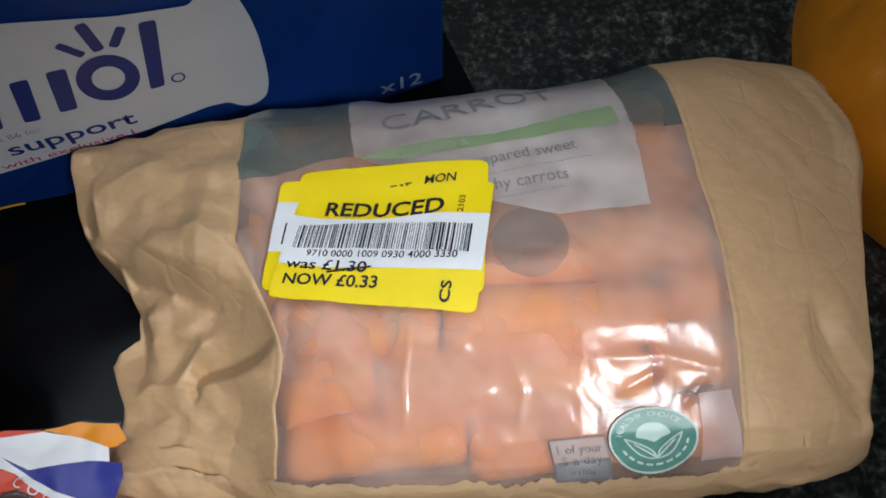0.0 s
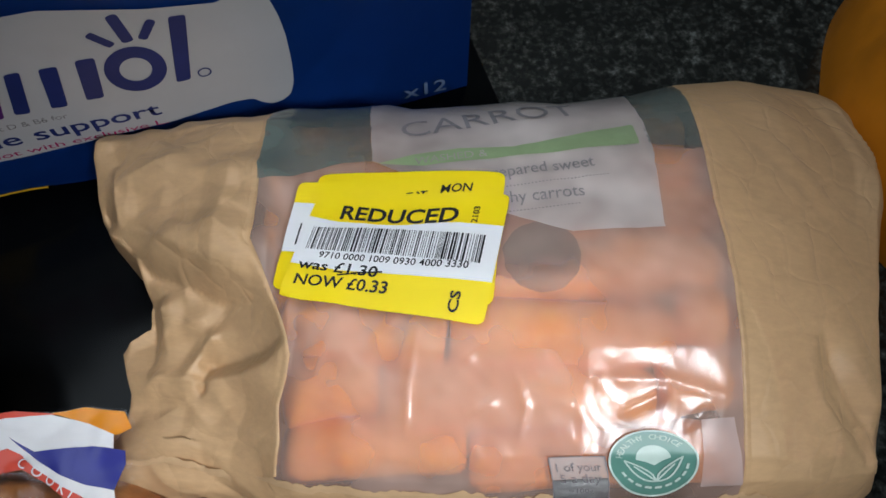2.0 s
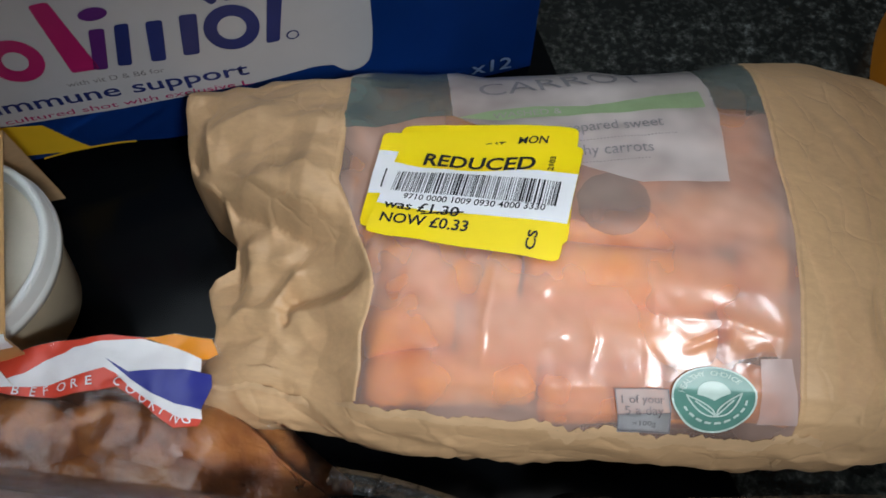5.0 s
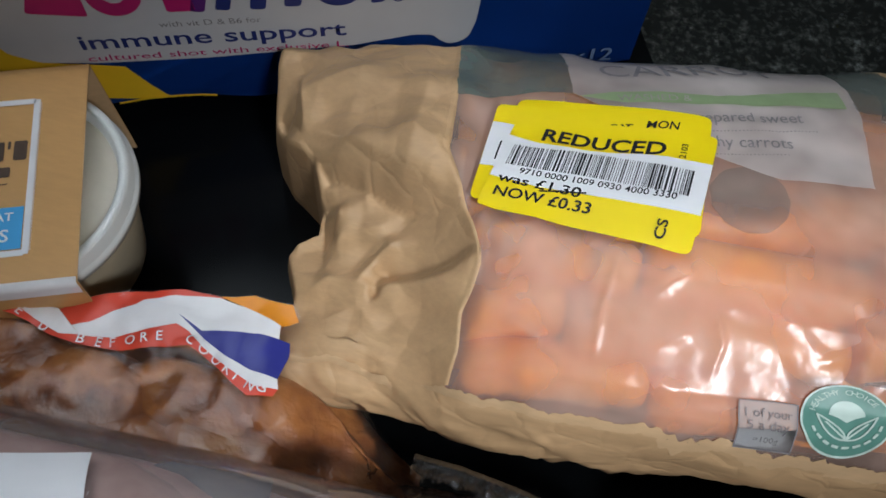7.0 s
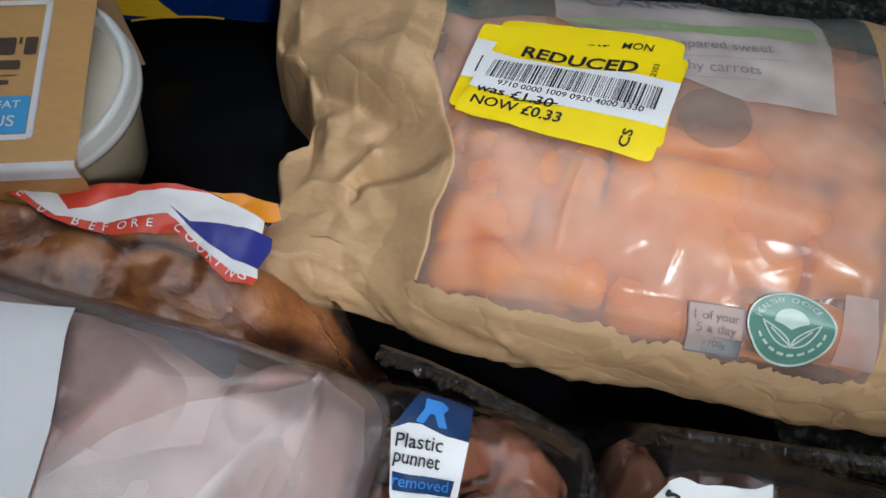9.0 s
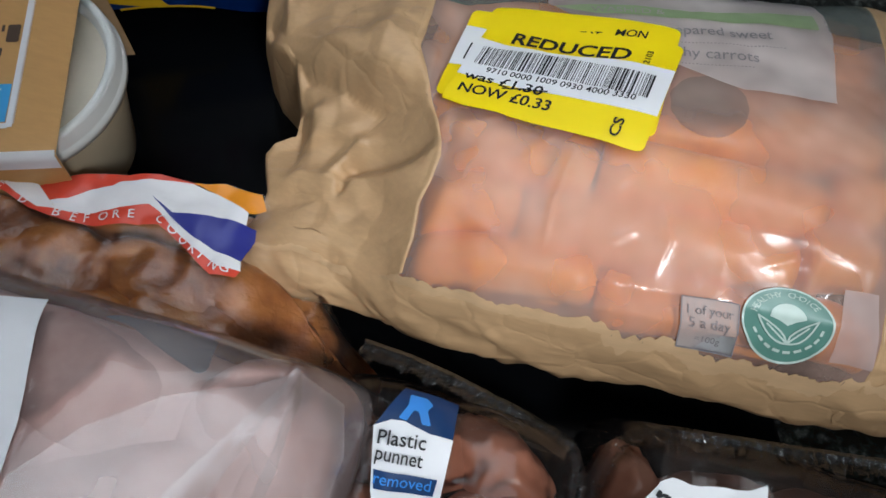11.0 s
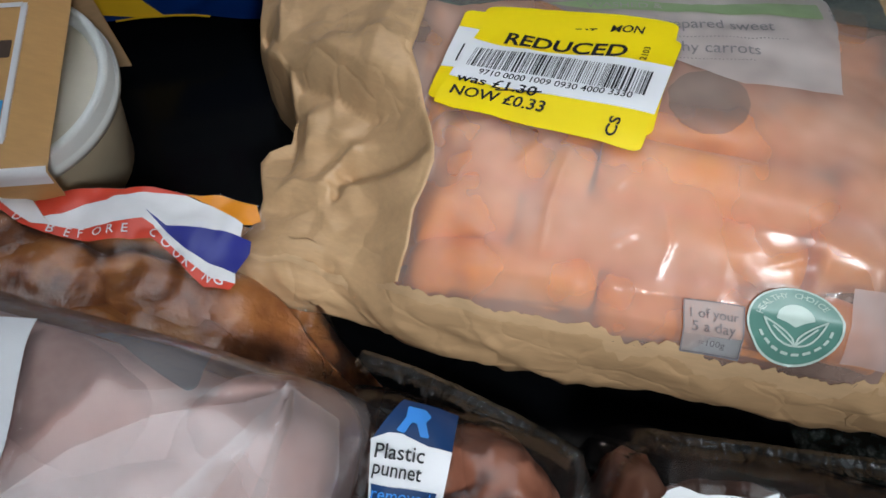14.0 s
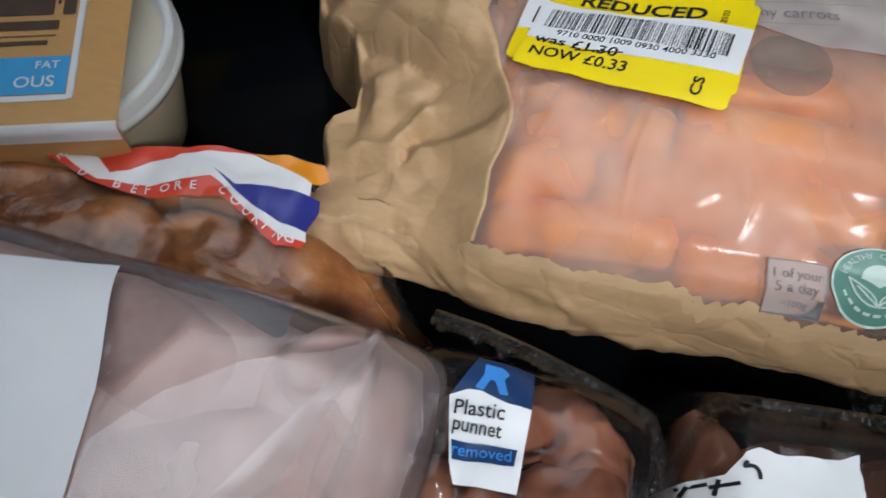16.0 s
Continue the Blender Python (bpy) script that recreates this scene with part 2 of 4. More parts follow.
def rounded(points, r=0.0016, n=4):
    """The polygon with its corners rounded off."""
    out, m = [], len(points)
    for i in range(m):
        p, a, b = Vector(points[i]), Vector(points[i - 1]), Vector(points[(i + 1) % m])
        s, e = p + (a - p).normalized() * r, p + (b - p).normalized() * r
        for k in range(n + 1):
            f = k / n
            q = s * (1 - f) ** 2 + p * 2 * f * (1 - f) + e * f * f
            out.append((q.x, q.y))
    return out


def disc(cx, cy, rx, ry=None, n=40, hole=0.0, a0=0.0, a1=360.0):
    ry = ry or rx
    bm = bmesh.new()
    full = abs(a1 - a0) >= 360
    ring = [(math.cos(radians(a0 + (a1 - a0) * i / n)), math.sin(radians(a0 + (a1 - a0) * i / n))) for i in range(n + (not full))]
    outer = [bm.verts.new((cx + rx * c, cy + ry * s, 0)) for c, s in ring]
    if hole:
        inner = [bm.verts.new((cx + rx * hole * c, cy + ry * hole * s, 0)) for c, s in ring]
        for i in range(len(ring) - (not full)):
            j = (i + 1) % len(ring)
            bm.faces.new((outer[i], outer[j], inner[j], inner[i]))
    else:
        bm.faces.new(outer)
    return bm


def strokes(lines, width):
    """Flat bars along the given lines."""
    bm = bmesh.new()
    lift = 0.0
    for pts in lines:
        for a, b in zip(pts, pts[1:]):
            lift = 0.00006 - lift
            a, b = Vector(a), Vector(b)
            d = (b - a).normalized()
            n = Vector((-d.y, d.x)) * width / 2
            e = d * width * 0.3
            bm.faces.new([bm.verts.new((*q, lift)) for q in (a - n - e, b - n + e, b + n + e, a + n - e)])
    return bm


def words(text, height, bold=0.0, slant=0.0, wide=1.0):
    """Flat lettering with its left foot at the origin."""
    cu = bpy.data.curves.new("words", "FONT")
    cu.body, cu.size, cu.offset, cu.shear, cu.resolution_u = text, 1.0, bold, slant, 3
    ob = new("words", cu)
    bpy.context.view_layer.update()
    got = ob.evaluated_get(bpy.context.evaluated_depsgraph_get())
    mesh = got.to_mesh()
    bm = bmesh.new()
    bm.from_mesh(mesh)
    got.to_mesh_clear()
    bpy.data.objects.remove(ob)
    bpy.data.curves.remove(cu)
    for v in bm.verts:
        v.co = Vector((v.co.x * height * 1.4 * wide, v.co.y * height * 1.4, 0))
    return bm


def widen(bm, a, b, height=None):
    """Fits flat lettering between the points a and b of its base line."""
    w = max(v.co.x for v in bm.verts)
    a, b = Vector(a), Vector(b)
    d = (b - a) / w
    up = Vector((-d.y, d.x)).normalized()
    for v in bm.verts:
        q = a + d * v.co.x + up * v.co.y
        v.co = Vector((q.x, q.y, 0))
    return bm


def conform(bm, spot, step=0.004):
    """Lays a flat mesh on a surface: spot turns its x, y into a place."""
    if step:
        slice_up(bm, step)
    for v in bm.verts:
        v.co = Vector(spot(v.co.x, v.co.y)) + Vector((0, 0, v.co.z))
    return bm


def loft(rows, closed=False):
    """A skin over rows of places."""
    bm = bmesh.new()
    grid = [[bm.verts.new(p) for p in row] for row in rows]
    n = len(rows[0])
    for a, b in zip(grid, grid[1:]):
        for i in range(n if closed else n - 1):
            j = (i + 1) % n
            bm.faces.new((a[i], a[j], b[j], b[i]))
    return bm


def block(x0, y0, z0, x1, y1, z1, bevel=0.0):
    bm = bmesh.new()
    bmesh.ops.create_cube(bm, size=1)
    for v in bm.verts:
        v.co = Vector(((x0 + x1) / 2 + v.co.x * (x1 - x0), (y0 + y1) / 2 + v.co.y * (y1 - y0), (z0 + z1) / 2 + v.co.z * (z1 - z0)))
    if bevel:
        bmesh.ops.bevel(bm, geom=bm.edges[:], offset=bevel, segments=3, affect="EDGES", profile=0.5)
    return bm


def lump(cx, cy, cz, rx, ry, rz, turn=0.0, rough=0.15, freq=2.0, seed=0.0, taper=0.0, square=1.0):
    """A rounded, uneven lump."""
    bm = bmesh.new()
    bmesh.ops.create_icosphere(bm, subdivisions=4, radius=1)
    c, s = math.cos(radians(turn)), math.sin(radians(turn))
    for v in bm.verts:
        p = v.co.copy()
        k = 1 + rough * noise.noise(p * freq + Vector((seed * 7.3, seed, -seed))) + rough * 0.4 * noise.noise(p * freq * 2.7 + Vector((seed, 4, 1)))
        g = [math.copysign(abs(q) ** square, q) * k for q in p]
        t = 1 + taper * g[0]
        x, y, z = g[0] * rx, g[1] * ry * t, g[2] * rz * t
        v.co = Vector((cx + c * x - s * y, cy + s * x + c * y, cz + z))
    return bm


def kept_under(bm, top, gap):
    """Presses a lump flat where it would touch the wrapping above it."""
    for v in bm.verts:
        v.co.z = max(0.0006, min(v.co.z, top(v.co.x, v.co.y) - gap))
    return bm


# ---- the setting ----
slab = tagged(part("worktop", block(-0.9, -0.35, -0.034, 0.9, 0.62, -0.004, 0.002), GRANITE), "dark grey speckled polished granite worktop", "worktop", kind="structure")
hob = part("hob", block(-0.62, -0.26, -0.0039, 0.0, 0.26, 0.0, 0.0015), HOB)
hob.matrix_world = pose(0.0135, 0.262, 0, 0, 0, 23.3) @ pose(0, -0.16, 0)
tagged(hob, "glossy black glass hob let into the granite worktop", "hob")
for name, dims in (("wall_back", (-1.6, 0.62, -0.9, 1.6, 0.72, 1.5)), ("wall_front", (-1.6, -2.0, -0.9, 1.6, -1.9, 1.5)), ("wall_left", (-1.7, -2.0, -0.9, -1.6, 0.72, 1.5)),
                   ("wall_right", (1.6, -2.0, -0.9, 1.7, 0.72, 1.5)), ("ceiling", (-1.7, -2.0, 1.5, 1.7, 0.72, 1.56)), ("floor", (-1.7, -2.0, -0.96, 1.7, 0.72, -0.9))):
    tagged(part(name, block(*dims), WALL, smooth=False), "plain off-white painted room surface", name.split("_")[0], kind="structure")
tagged(part("cabinet", block(-0.88, -0.32, -0.9, 0.88, 0.6, -0.0341, 0.003), WALL), "plain pale base cabinet below the granite worktop", "cabinet")

# ---- carrot bag ----
FRONT = [(-0.14, 0.080), (-0.11, 0.0735), (-0.075, 0.0695), (-0.04, 0.0675), (0.0, 0.068), (0.08, 0.0745), (0.115, 0.078), (0.165, 0.092)]
BACK = [(-0.14, 0.207), (-0.11, 0.214), (-0.08, 0.224), (-0.065, 0.236), (-0.03, 0.244), (0.002, 0.240), (0.035, 0.238), (0.062, 0.245), (0.081, 0.253), (0.105, 0.260), (0.141, 0.264), (0.17, 0.262)]
LEFT = [(0.07, -0.109), (0.078, -0.1145), (0.084, -0.1135), (0.090, -0.109), (0.095, -0.107), (0.105, -0.108), (0.118, -0.1145), (0.123, -0.112), (0.1276, -0.1065), (0.136, -0.1065), (0.15, -0.113), (0.16, -0.127), (0.17, -0.135), (0.19, -0.139), (0.225, -0.139)]
RIGHT = [(0.07, 0.148), (0.12, 0.152), (0.141, 0.153), (0.1665, 0.158), (0.21, 0.165), (0.26, 0.163)]
RIDGE = [(-0.14, 0.052), (-0.12, 0.055), (-0.10, 0.058), (-0.075, 0.061), (-0.05, 0.083), (-0.03, 0.0875), (0.0, 0.0935), (0.04, 0.097), (0.08, 0.095), (0.11, 0.084), (0.14, 0.066), (0.165, 0.050)]
# rise of the near side, as a share of the ridge, by the distance from the front foot
NEAR = [(0, 0), (0.003, 0.56), (0.006, 0.70), (0.010, 0.785), (0.016, 0.843), (0.030, 0.906), (0.045, 0.965), (0.054, 0.980), (0.066, 0.982), (0.080, 0.965), (0.092, 0.940), (0.2, 0.940)]
FAR_ROUND = [(-0.14, 0.6), (-0.07, 0.7), (-0.02, 0.9), (0.02, 0.6), (0.2, 0.6)]
# folds in the paper and the film: the points along each, height, half width
FOLDS = [([(-0.0901, 0.153), (-0.0756, 0.1517), (-0.0626, 0.1424), (-0.0480, 0.1151)], 0.0026, 0.0026),
         ([(-0.1151, 0.1554), (-0.1027, 0.1426), (-0.0876, 0.1371), (-0.0731, 0.1305), (-0.0589, 0.1288)], -0.0062, 0.0030),
         ([(-0.1100, 0.1570), (-0.0876, 0.1455), (-0.0700, 0.1375), (-0.0590, 0.1345)], 0.0032, 0.0026),
         ([(-0.1040, 0.1400), (-0.1022, 0.1300), (-0.0983, 0.1147)], -0.0052, 0.0028), ([(-0.0971, 0.1353), (-0.0945, 0.1260), (-0.0931, 0.1182)], 0.0040, 0.0024),
         ([(-0.0841, 0.1078), (-0.0777, 0.1177), (-0.0730, 0.1209)], 0.0034, 0.0018), ([(-0.0800, 0.1062), (-0.0740, 0.1150)], -0.0022, 0.0016),
         ([(-0.1006, 0.1037), (-0.0944, 0.1087), (-0.0763, 0.1069), (-0.0564, 0.1083), (-0.0470, 0.1133)], 0.0034, 0.0026),
         ([(-0.0930, 0.1150), (-0.0763, 0.1125), (-0.0564, 0.1140), (-0.0490, 0.1175)], -0.0030, 0.0026),
         ([(-0.0783, 0.1035), (-0.0769, 0.1067)], -0.0034, 0.0007), ([(-0.0760, 0.1060), (-0.0636, 0.0938), (-0.0521, 0.0884)], 0.0017, 0.0022),
         ([(-0.0933, 0.0953), (-0.0827, 0.1010), (-0.0709, 0.0915)], 0.0018, 0.0022), ([(-0.1087, 0.1589), (-0.0869, 0.1427)], -0.0016, 0.0018),
         ([(-0.1250, 0.1850), (-0.1180, 0.1650), (-0.1158, 0.1569)], 0.0030, 0.0024), ([(-0.1330, 0.1750), (-0.1250, 0.1640)], -0.0040, 0.0024), ([(-0.1180, 0.1760), (-0.0950, 0.1830)], 0.0016, 0.0026),
         ([(-0.1300, 0.1950), (-0.1220, 0.1820)], -0.0022, 0.0022), ([(-0.0880, 0.1250), (-0.0770, 0.1270)], 0.0018, 0.0016), ([(-0.0900, 0.1420), (-0.0860, 0.1320)], 0.0018, 0.0018),
         ([(0.1130, 0.1300), (0.1200, 0.1180), (0.1360, 0.1020)], -0.0030, 0.0032), ([(0.1200, 0.1260), (0.1400, 0.1080)], 0.0024, 0.0036), ([(0.1380, 0.2380), (0.1500, 0.2000), (0.1460, 0.1700)], 0.0040, 0.0036), ([(0.1440, 0.2300), (0.1560, 0.1950)], -0.0035, 0.0034),
         ([(0.1330, 0.1000), (0.1400, 0.0850)], 0.0025, 0.0030),
         ([(-0.0084, 0.1183), (-0.0102, 0.1014), (-0.0095, 0.0899)], 0.0011, 0.0011), ([(0.0201, 0.1077), (0.0237, 0.0990), (0.0225, 0.0905)], 0.0010, 0.0011), ([(0.0035, 0.1088), (0.0141, 0.1180)], 0.0008, 0.0012),
         ([(-0.0352, 0.1158), (-0.0383, 0.1015)], 0.0009, 0.0014), ([(-0.0153, 0.1218), (-0.0220, 0.1120)], 0.0009, 0.0010), ([(-0.0500, 0.1350), (-0.0460, 0.1120)], 0.0010, 0.0014),
         ([(0.0420, 0.1075), (0.0620, 0.1090), (0.0860, 0.1050)], 0.0008, 0.0018), ([(0.0500, 0.0990), (0.0640, 0.1060)], 0.0009, 0.0010), ([(0.0680, 0.0960), (0.0760, 0.1040)], 0.0009, 0.0010), ([(-0.0320, 0.0950), (-0.0200, 0.0890)], 0.0009, 0.0012),
         ([(0.0080, 0.0960), (0.0160, 0.1010)], 0.0008, 0.0010), ([(-0.0580, 0.1500), (-0.0560, 0.1280)], 0.0012, 0.0016), ([(-0.0450, 0.1210), (-0.0300, 0.1260)], 0.0008, 0.0012)]


REACH = [(min(p[0] for p in q) - 4 * h, max(p[0] for p in q) + 4 * h, min(p[1] for p in q) - 4 * h, max(p[1] for p in q) + 4 * h) for q, d, h in FOLDS]


def fold_at(x, y):
    z = 0.0
    for (line, depth, half), (x0, x1, y0, y1) in zip(FOLDS, REACH):
        far = half * 4
        if not (x0 < x < x1 and y0 < y < y1):
            continue
        best, along = 1.0, 0.0
        for k, ((ax, ay), (bx, by)) in enumerate(zip(line, line[1:])):
            dx, dy = bx - ax, by - ay
            f = max(0.0, min(1.0, ((x - ax) * dx + (y - ay) * dy) / (dx * dx + dy * dy)))
            d = math.hypot(x - ax - f * dx, y - ay - f * dy)
            if d < best:
                best, along = d, (k + f) / (len(line) - 1)
        if best < far:
            z += depth * ((1.25 * max(0.0, 1 - best / (3.2 * half)) + 0.35 * math.exp(-best / (0.3 * half))) if x < -0.046 or x > 0.09 else math.exp(-best / half) - 0.018) * (0.25 + 0.75 * min(1.0, 4 * along, 4 * (1 - along)))
    return z


# heights of the slack left end: for each x a line of (y, z)
SLACK = [(-0.140, [(0.10, 0.020), (0.15, 0.022), (0.165, 0.026), (0.18, 0.037), (0.195, 0.046), (0.21, 0.042)]),
         (-0.115, [(0.08, 0.044), (0.10, 0.038), (0.12, 0.036), (0.13, 0.042), (0.15, 0.052), (0.175, 0.057), (0.19, 0.055), (0.20, 0.052), (0.215, 0.043)]),
         (-0.100, [(0.08, 0.050), (0.10, 0.041), (0.112, 0.043), (0.128, 0.050), (0.140, 0.060), (0.150, 0.067), (0.175, 0.067), (0.19, 0.062), (0.20, 0.057), (0.215, 0.042)]),
         (-0.075, [(0.08, 0.051), (0.10, 0.052), (0.113, 0.056), (0.126, 0.064), (0.138, 0.075), (0.148, 0.082), (0.160, 0.081), (0.175, 0.077), (0.19, 0.071), (0.20, 0.065), (0.21, 0.054), (0.225, 0.034)]),
         (-0.050, [(0.075, 0.046), (0.085, 0.056), (0.10, 0.066), (0.115, 0.0735), (0.13, 0.0805), (0.15, 0.0820), (0.175, 0.078), (0.20, 0.069), (0.215, 0.054), (0.24, 0.010)])]


def slack_height(x, y):
    k = max(0, min(len(SLACK) - 2, sum(x > q[0] for q in SLACK) - 1))
    (xa, a), (xb, b) = SLACK[k], SLACK[k + 1]
    f = max(0.0, min(1.0, (x - xa) / (xb - xa)))
    return interp(a, y) * (1 - f) + interp(b, y) * f


def bag_top(x, y, creased=True):
    yf, yb = interp(FRONT, x), interp(BACK, x)
    v = max(0.0, min(1.0, (y - yf) / (yb - yf)))
    z = interp(RIDGE, x) * interp(NEAR, y - yf)
    if v > 0.5:
        z *= (1 - (2 * v - 1) ** 2.4) ** interp(FAR_ROUND, x)
    end = soft(-0.040, -0.068, x)
    if end:
        z += end * (slack_height(x, y) * (1 - abs(2 * v - 1) ** 14) ** 0.3 - z)
    z *= max(0.0, min(1.0, (x - interp(LEFT, y)) / 0.003)) ** 0.3 * max(0.0, min(1.0, (interp(RIGHT, y) - x) / 0.016)) ** 0.35
    if not creased:
        return max(0.0, z)
    inner = soft(0, 0.06, v) * soft(0, 0.06, 1 - v)
    left, right = soft(-0.045, -0.075, x), soft(0.085, 0.1, x)
    w = left * (0.0065 * facets(x, y, 0.027, 3.1) + 0.0032 * facets(x, y, 0.013, 8.2) + 0.0012 * (fold_noise(x, y, 60, 5.3) - 0.5))
    w += right * (0.0030 * facets(x, y, 0.036, 5.5) + 0.0009 * facets(x, y, 0.013, 1.5))
    w += (1 - left) * (1 - right) * (0.0010 * facets(x * 1.3, y * 0.8, 0.016, 1.7) + 0.0004 * facets(x, y, 0.006, 2.2))
    w += 0.002 * (1 - soft(0.0, 0.2, v)) * soft(0.0, 0.02, v) * facets(x, v * 0.03, 0.012, 4.4) * 1.5
    return max(0.0, z + w * max(0.25, inner) + fold_at(x, y) * inner)


def on_bag(off):
    return lambda x, y: (x, y, bag_top(x, y) + off)


# the window's edges: left and right by y, front by x
WIN_LEFT = [(0.0746, -0.049), (0.0865, -0.0483), (0.0977, -0.049), (0.1109, -0.0465), (0.1154, -0.0478), (0.1271, -0.0535), (0.1462, -0.0635), (0.17, -0.0655), (0.2026, -0.0695), (0.2418, -0.08)]
WIN_RIGHT = [(0.075, 0.0905), (0.1046, 0.0865), (0.1196, 0.0850), (0.1441, 0.0830), (0.1782, 0.0790), (0.2202, 0.0770), (0.25, 0.074)]
WIN_FRONT = [(-0.048, 0.0768), (-0.0389, 0.0749), (-0.026, 0.0757), (-0.006, 0.0749), (0.0175, 0.0759), (0.0344, 0.0762), (0.0572, 0.0778), (0.079, 0.0794), (0.0951, 0.0827)]


def in_window(x, y):
    j = 0.0009 * noise.noise(Vector((x * 300, y * 300, 2)))
    k = 0.0018 * noise.noise(Vector((x * 75, 7, 2))) + 0.0007 * noise.noise(Vector((x * 420, 3, 2)))
    return interp(WIN_LEFT, y) + j < x < interp(WIN_RIGHT, y) + j * 0.5 and y > interp(WIN_FRONT, x) + k


bag = thing("carrot_bag", (0.02, 0.14, 0), "crumpled brown paper bag of prepared carrots with a milky plastic window", "food bag")
NU, NV = 330, 210
verts, paper, pane = [], [], []
for i in range(NU + 1):
    u = i / NU
    x0 = -0.13 + 0.29 * u
    for j in range(NV + 1):
        v = 0.5 - 0.5 * math.cos(math.pi * j / NV)
        y0 = interp(FRONT, x0) + v * (interp(BACK, x0) - interp(FRONT, x0))
        x = interp(LEFT, y0) + u * (interp(RIGHT, y0) - interp(LEFT, y0))
        y = interp(FRONT, x) + v * (interp(BACK, x) - interp(FRONT, x))
        # the sides bulge a little past their foot
        z = bag_top(x, y) if 0 < i < NU and 0 < j < NV else 0.0
        if v < 0.12 and z > 0:
            y += (0.0036 * facets(x, z, 0.016, 9.3) + 0.0012 * facets(x, z, 0.006, 4.9)) * soft(0.064, 0.046, z)
        if v < 0.5:
            y += 0.9 * max(0.0, 0.034 - z) * soft(-0.11, -0.06, x)
        verts.append((x, y, z + 0.0002))
for i in range(NU):
    for j in range(NV):
        a = i * (NV + 1) + j
        q = (a, a + NV + 1, a + NV + 2, a + 1)
        mx, my = sum(verts[k][0] for k in q) / 4, sum(verts[k][1] for k in q) / 4
        (pane if in_window(mx, my) else paper).append(q)


def skin(name, faces, material, label):
    used = sorted({k for f in faces for k in f})
    at = {k: n for n, k in enumerate(used)}
    data = bpy.data.meshes.new(name)
    data.from_pydata([verts[k] for k in used], [], [[at[k] for k in f] for f in faces])
    data.materials.append(material)
    data.shade_smooth()
    ob = new(name, data)
    ob.parent = bag
    ob.matrix_parent_inverse = bag.matrix_basis.inverted()
    return tagged(ob, label=label)


skin("paper_body", paper, KRAFT, "creased brown kraft paper with torn edges")
skin("window_film", pane, WINDOW_FILM, "crinkled milky plastic window film")

# torn paper lip along the front of the window and on to the bag's corner
lip = []
for i in range(260):
    x = -0.1135 + 0.2135 * i / 259
    y = interp([(-0.1135, 0.0790), (-0.1033, 0.0815), (-0.0878, 0.0824), (-0.0767, 0.0820), (-0.0673, 0.0799), (-0.0618, 0.0775), (-0.0572, 0.0789), *WIN_FRONT], x)
    k = 0.0018 * noise.noise(Vector((x * 75, 7, 2))) + 0.0007 * noise.noise(Vector((x * 420, 3, 2)))
    jag = 0.0005 * fold_noise(x, 0, 210, 6.1) + 0.0003 * noise.noise(Vector((x * 900, 1, 1)))
    c = y + k
    lip.append([(x, c - 0.0012, bag_top(x, c - 0.0012) + 0.0002), (x, c - 0.0004, bag_top(x, c - 0.0004) + 0.0009), (x, c + jag + 0.0004, bag_top(x, c + jag + 0.0004) + 0.0007 + 0.0008 * fold_noise(x, 3, 120, 1))])
part("torn_edge", loft(lip), KRAFT_EDGE, bag, "pale ragged torn paper edge")

# the paper's clean cut edges on both sides of the window
for table, side in ((WIN_LEFT, -1), (WIN_RIGHT, 1)):
    rows = []
    for i in range(241):
        y = 0.078 + 0.150 * i / 240
        x = interp(table, y) - side * 0.0009 + 0.0004 * noise.noise(Vector((y * 120, side, 4)))
        rows.append([(x + side * w, y, bag_top(x + side * w, y) + h) for w, h in ((0.0, 0.0002), (0.0002, 0.0008), (0.0012, 0.0005), (0.0022, 0.0002), (0.0030, -0.0003))])
    part("window_edge", loft(rows), KRAFT, bag)

UNDER = 0.0010
PRINTS = [
    ("green_print", [(-0.0745, 0.232), (-0.0360, 0.230), (-0.0345, 0.214), (-0.0283, 0.1773), (-0.0380, 0.1768), (-0.0650, 0.1690), (-0.0690, 0.2005)], GREEN_PRINT, 0.0008),
    ("green_print", [(0.0585, 0.225), (0.0760, 0.230), (0.0765, 0.2207), (0.0765, 0.1987), (0.0770, 0.1867), (0.0606, 0.1863), (0.0579, 0.2116)], GREEN_PRINT, 0.0008),
    ("white_panel", [(-0.0360, 0.228), (0.0121, 0.222), (0.0585, 0.225), (0.0579, 0.2116), (0.0613, 0.1849), (0.0631, 0.1549), (0.0356, 0.1506), (0.0091, 0.1585), (-0.0283, 0.1773), (-0.0345, 0.2141)], PANEL, 0.0003),
]
for name, poly, material, ragged in PRINTS:
    part(name, conform(outline(poly, ragged), on_bag(UNDER), 0.0018), material, bag)
part("green_band", conform(outline(rounded([(-0.0263, 0.1758), (-0.0152, 0.1797), (-0.0006, 0.1822), (0.0173, 0.1830), (0.0558, 0.1957), (0.0572, 0.1862), (0.0313, 0.1813), (0.0085, 0.1773), (-0.0111, 0.1745)], 0.0008)), on_bag(UNDER + 0.00035), 0.0018), GREEN_BAND, bag)
TOP = UNDER + 0.00065
part("title_lettering", conform(widen(words("CARROT", 0.0105, 0.0), (-0.0200, 0.1880), (0.0395, 0.2021)), on_bag(TOP), 0.003), GREY_INK, bag)
part("lettering", conform(widen(words("WASHED &", 0.0032), (-0.014, 0.1748), (0.009, 0.1785)), on_bag(TOP), 0.003), PANEL, bag)
part("lettering", conform(widen(words("prepared sweet", 0.0044, 0.004), (0.0080, 0.1690), (0.0425, 0.1752)), on_bag(TOP), 0.003), GREY_INK, bag)
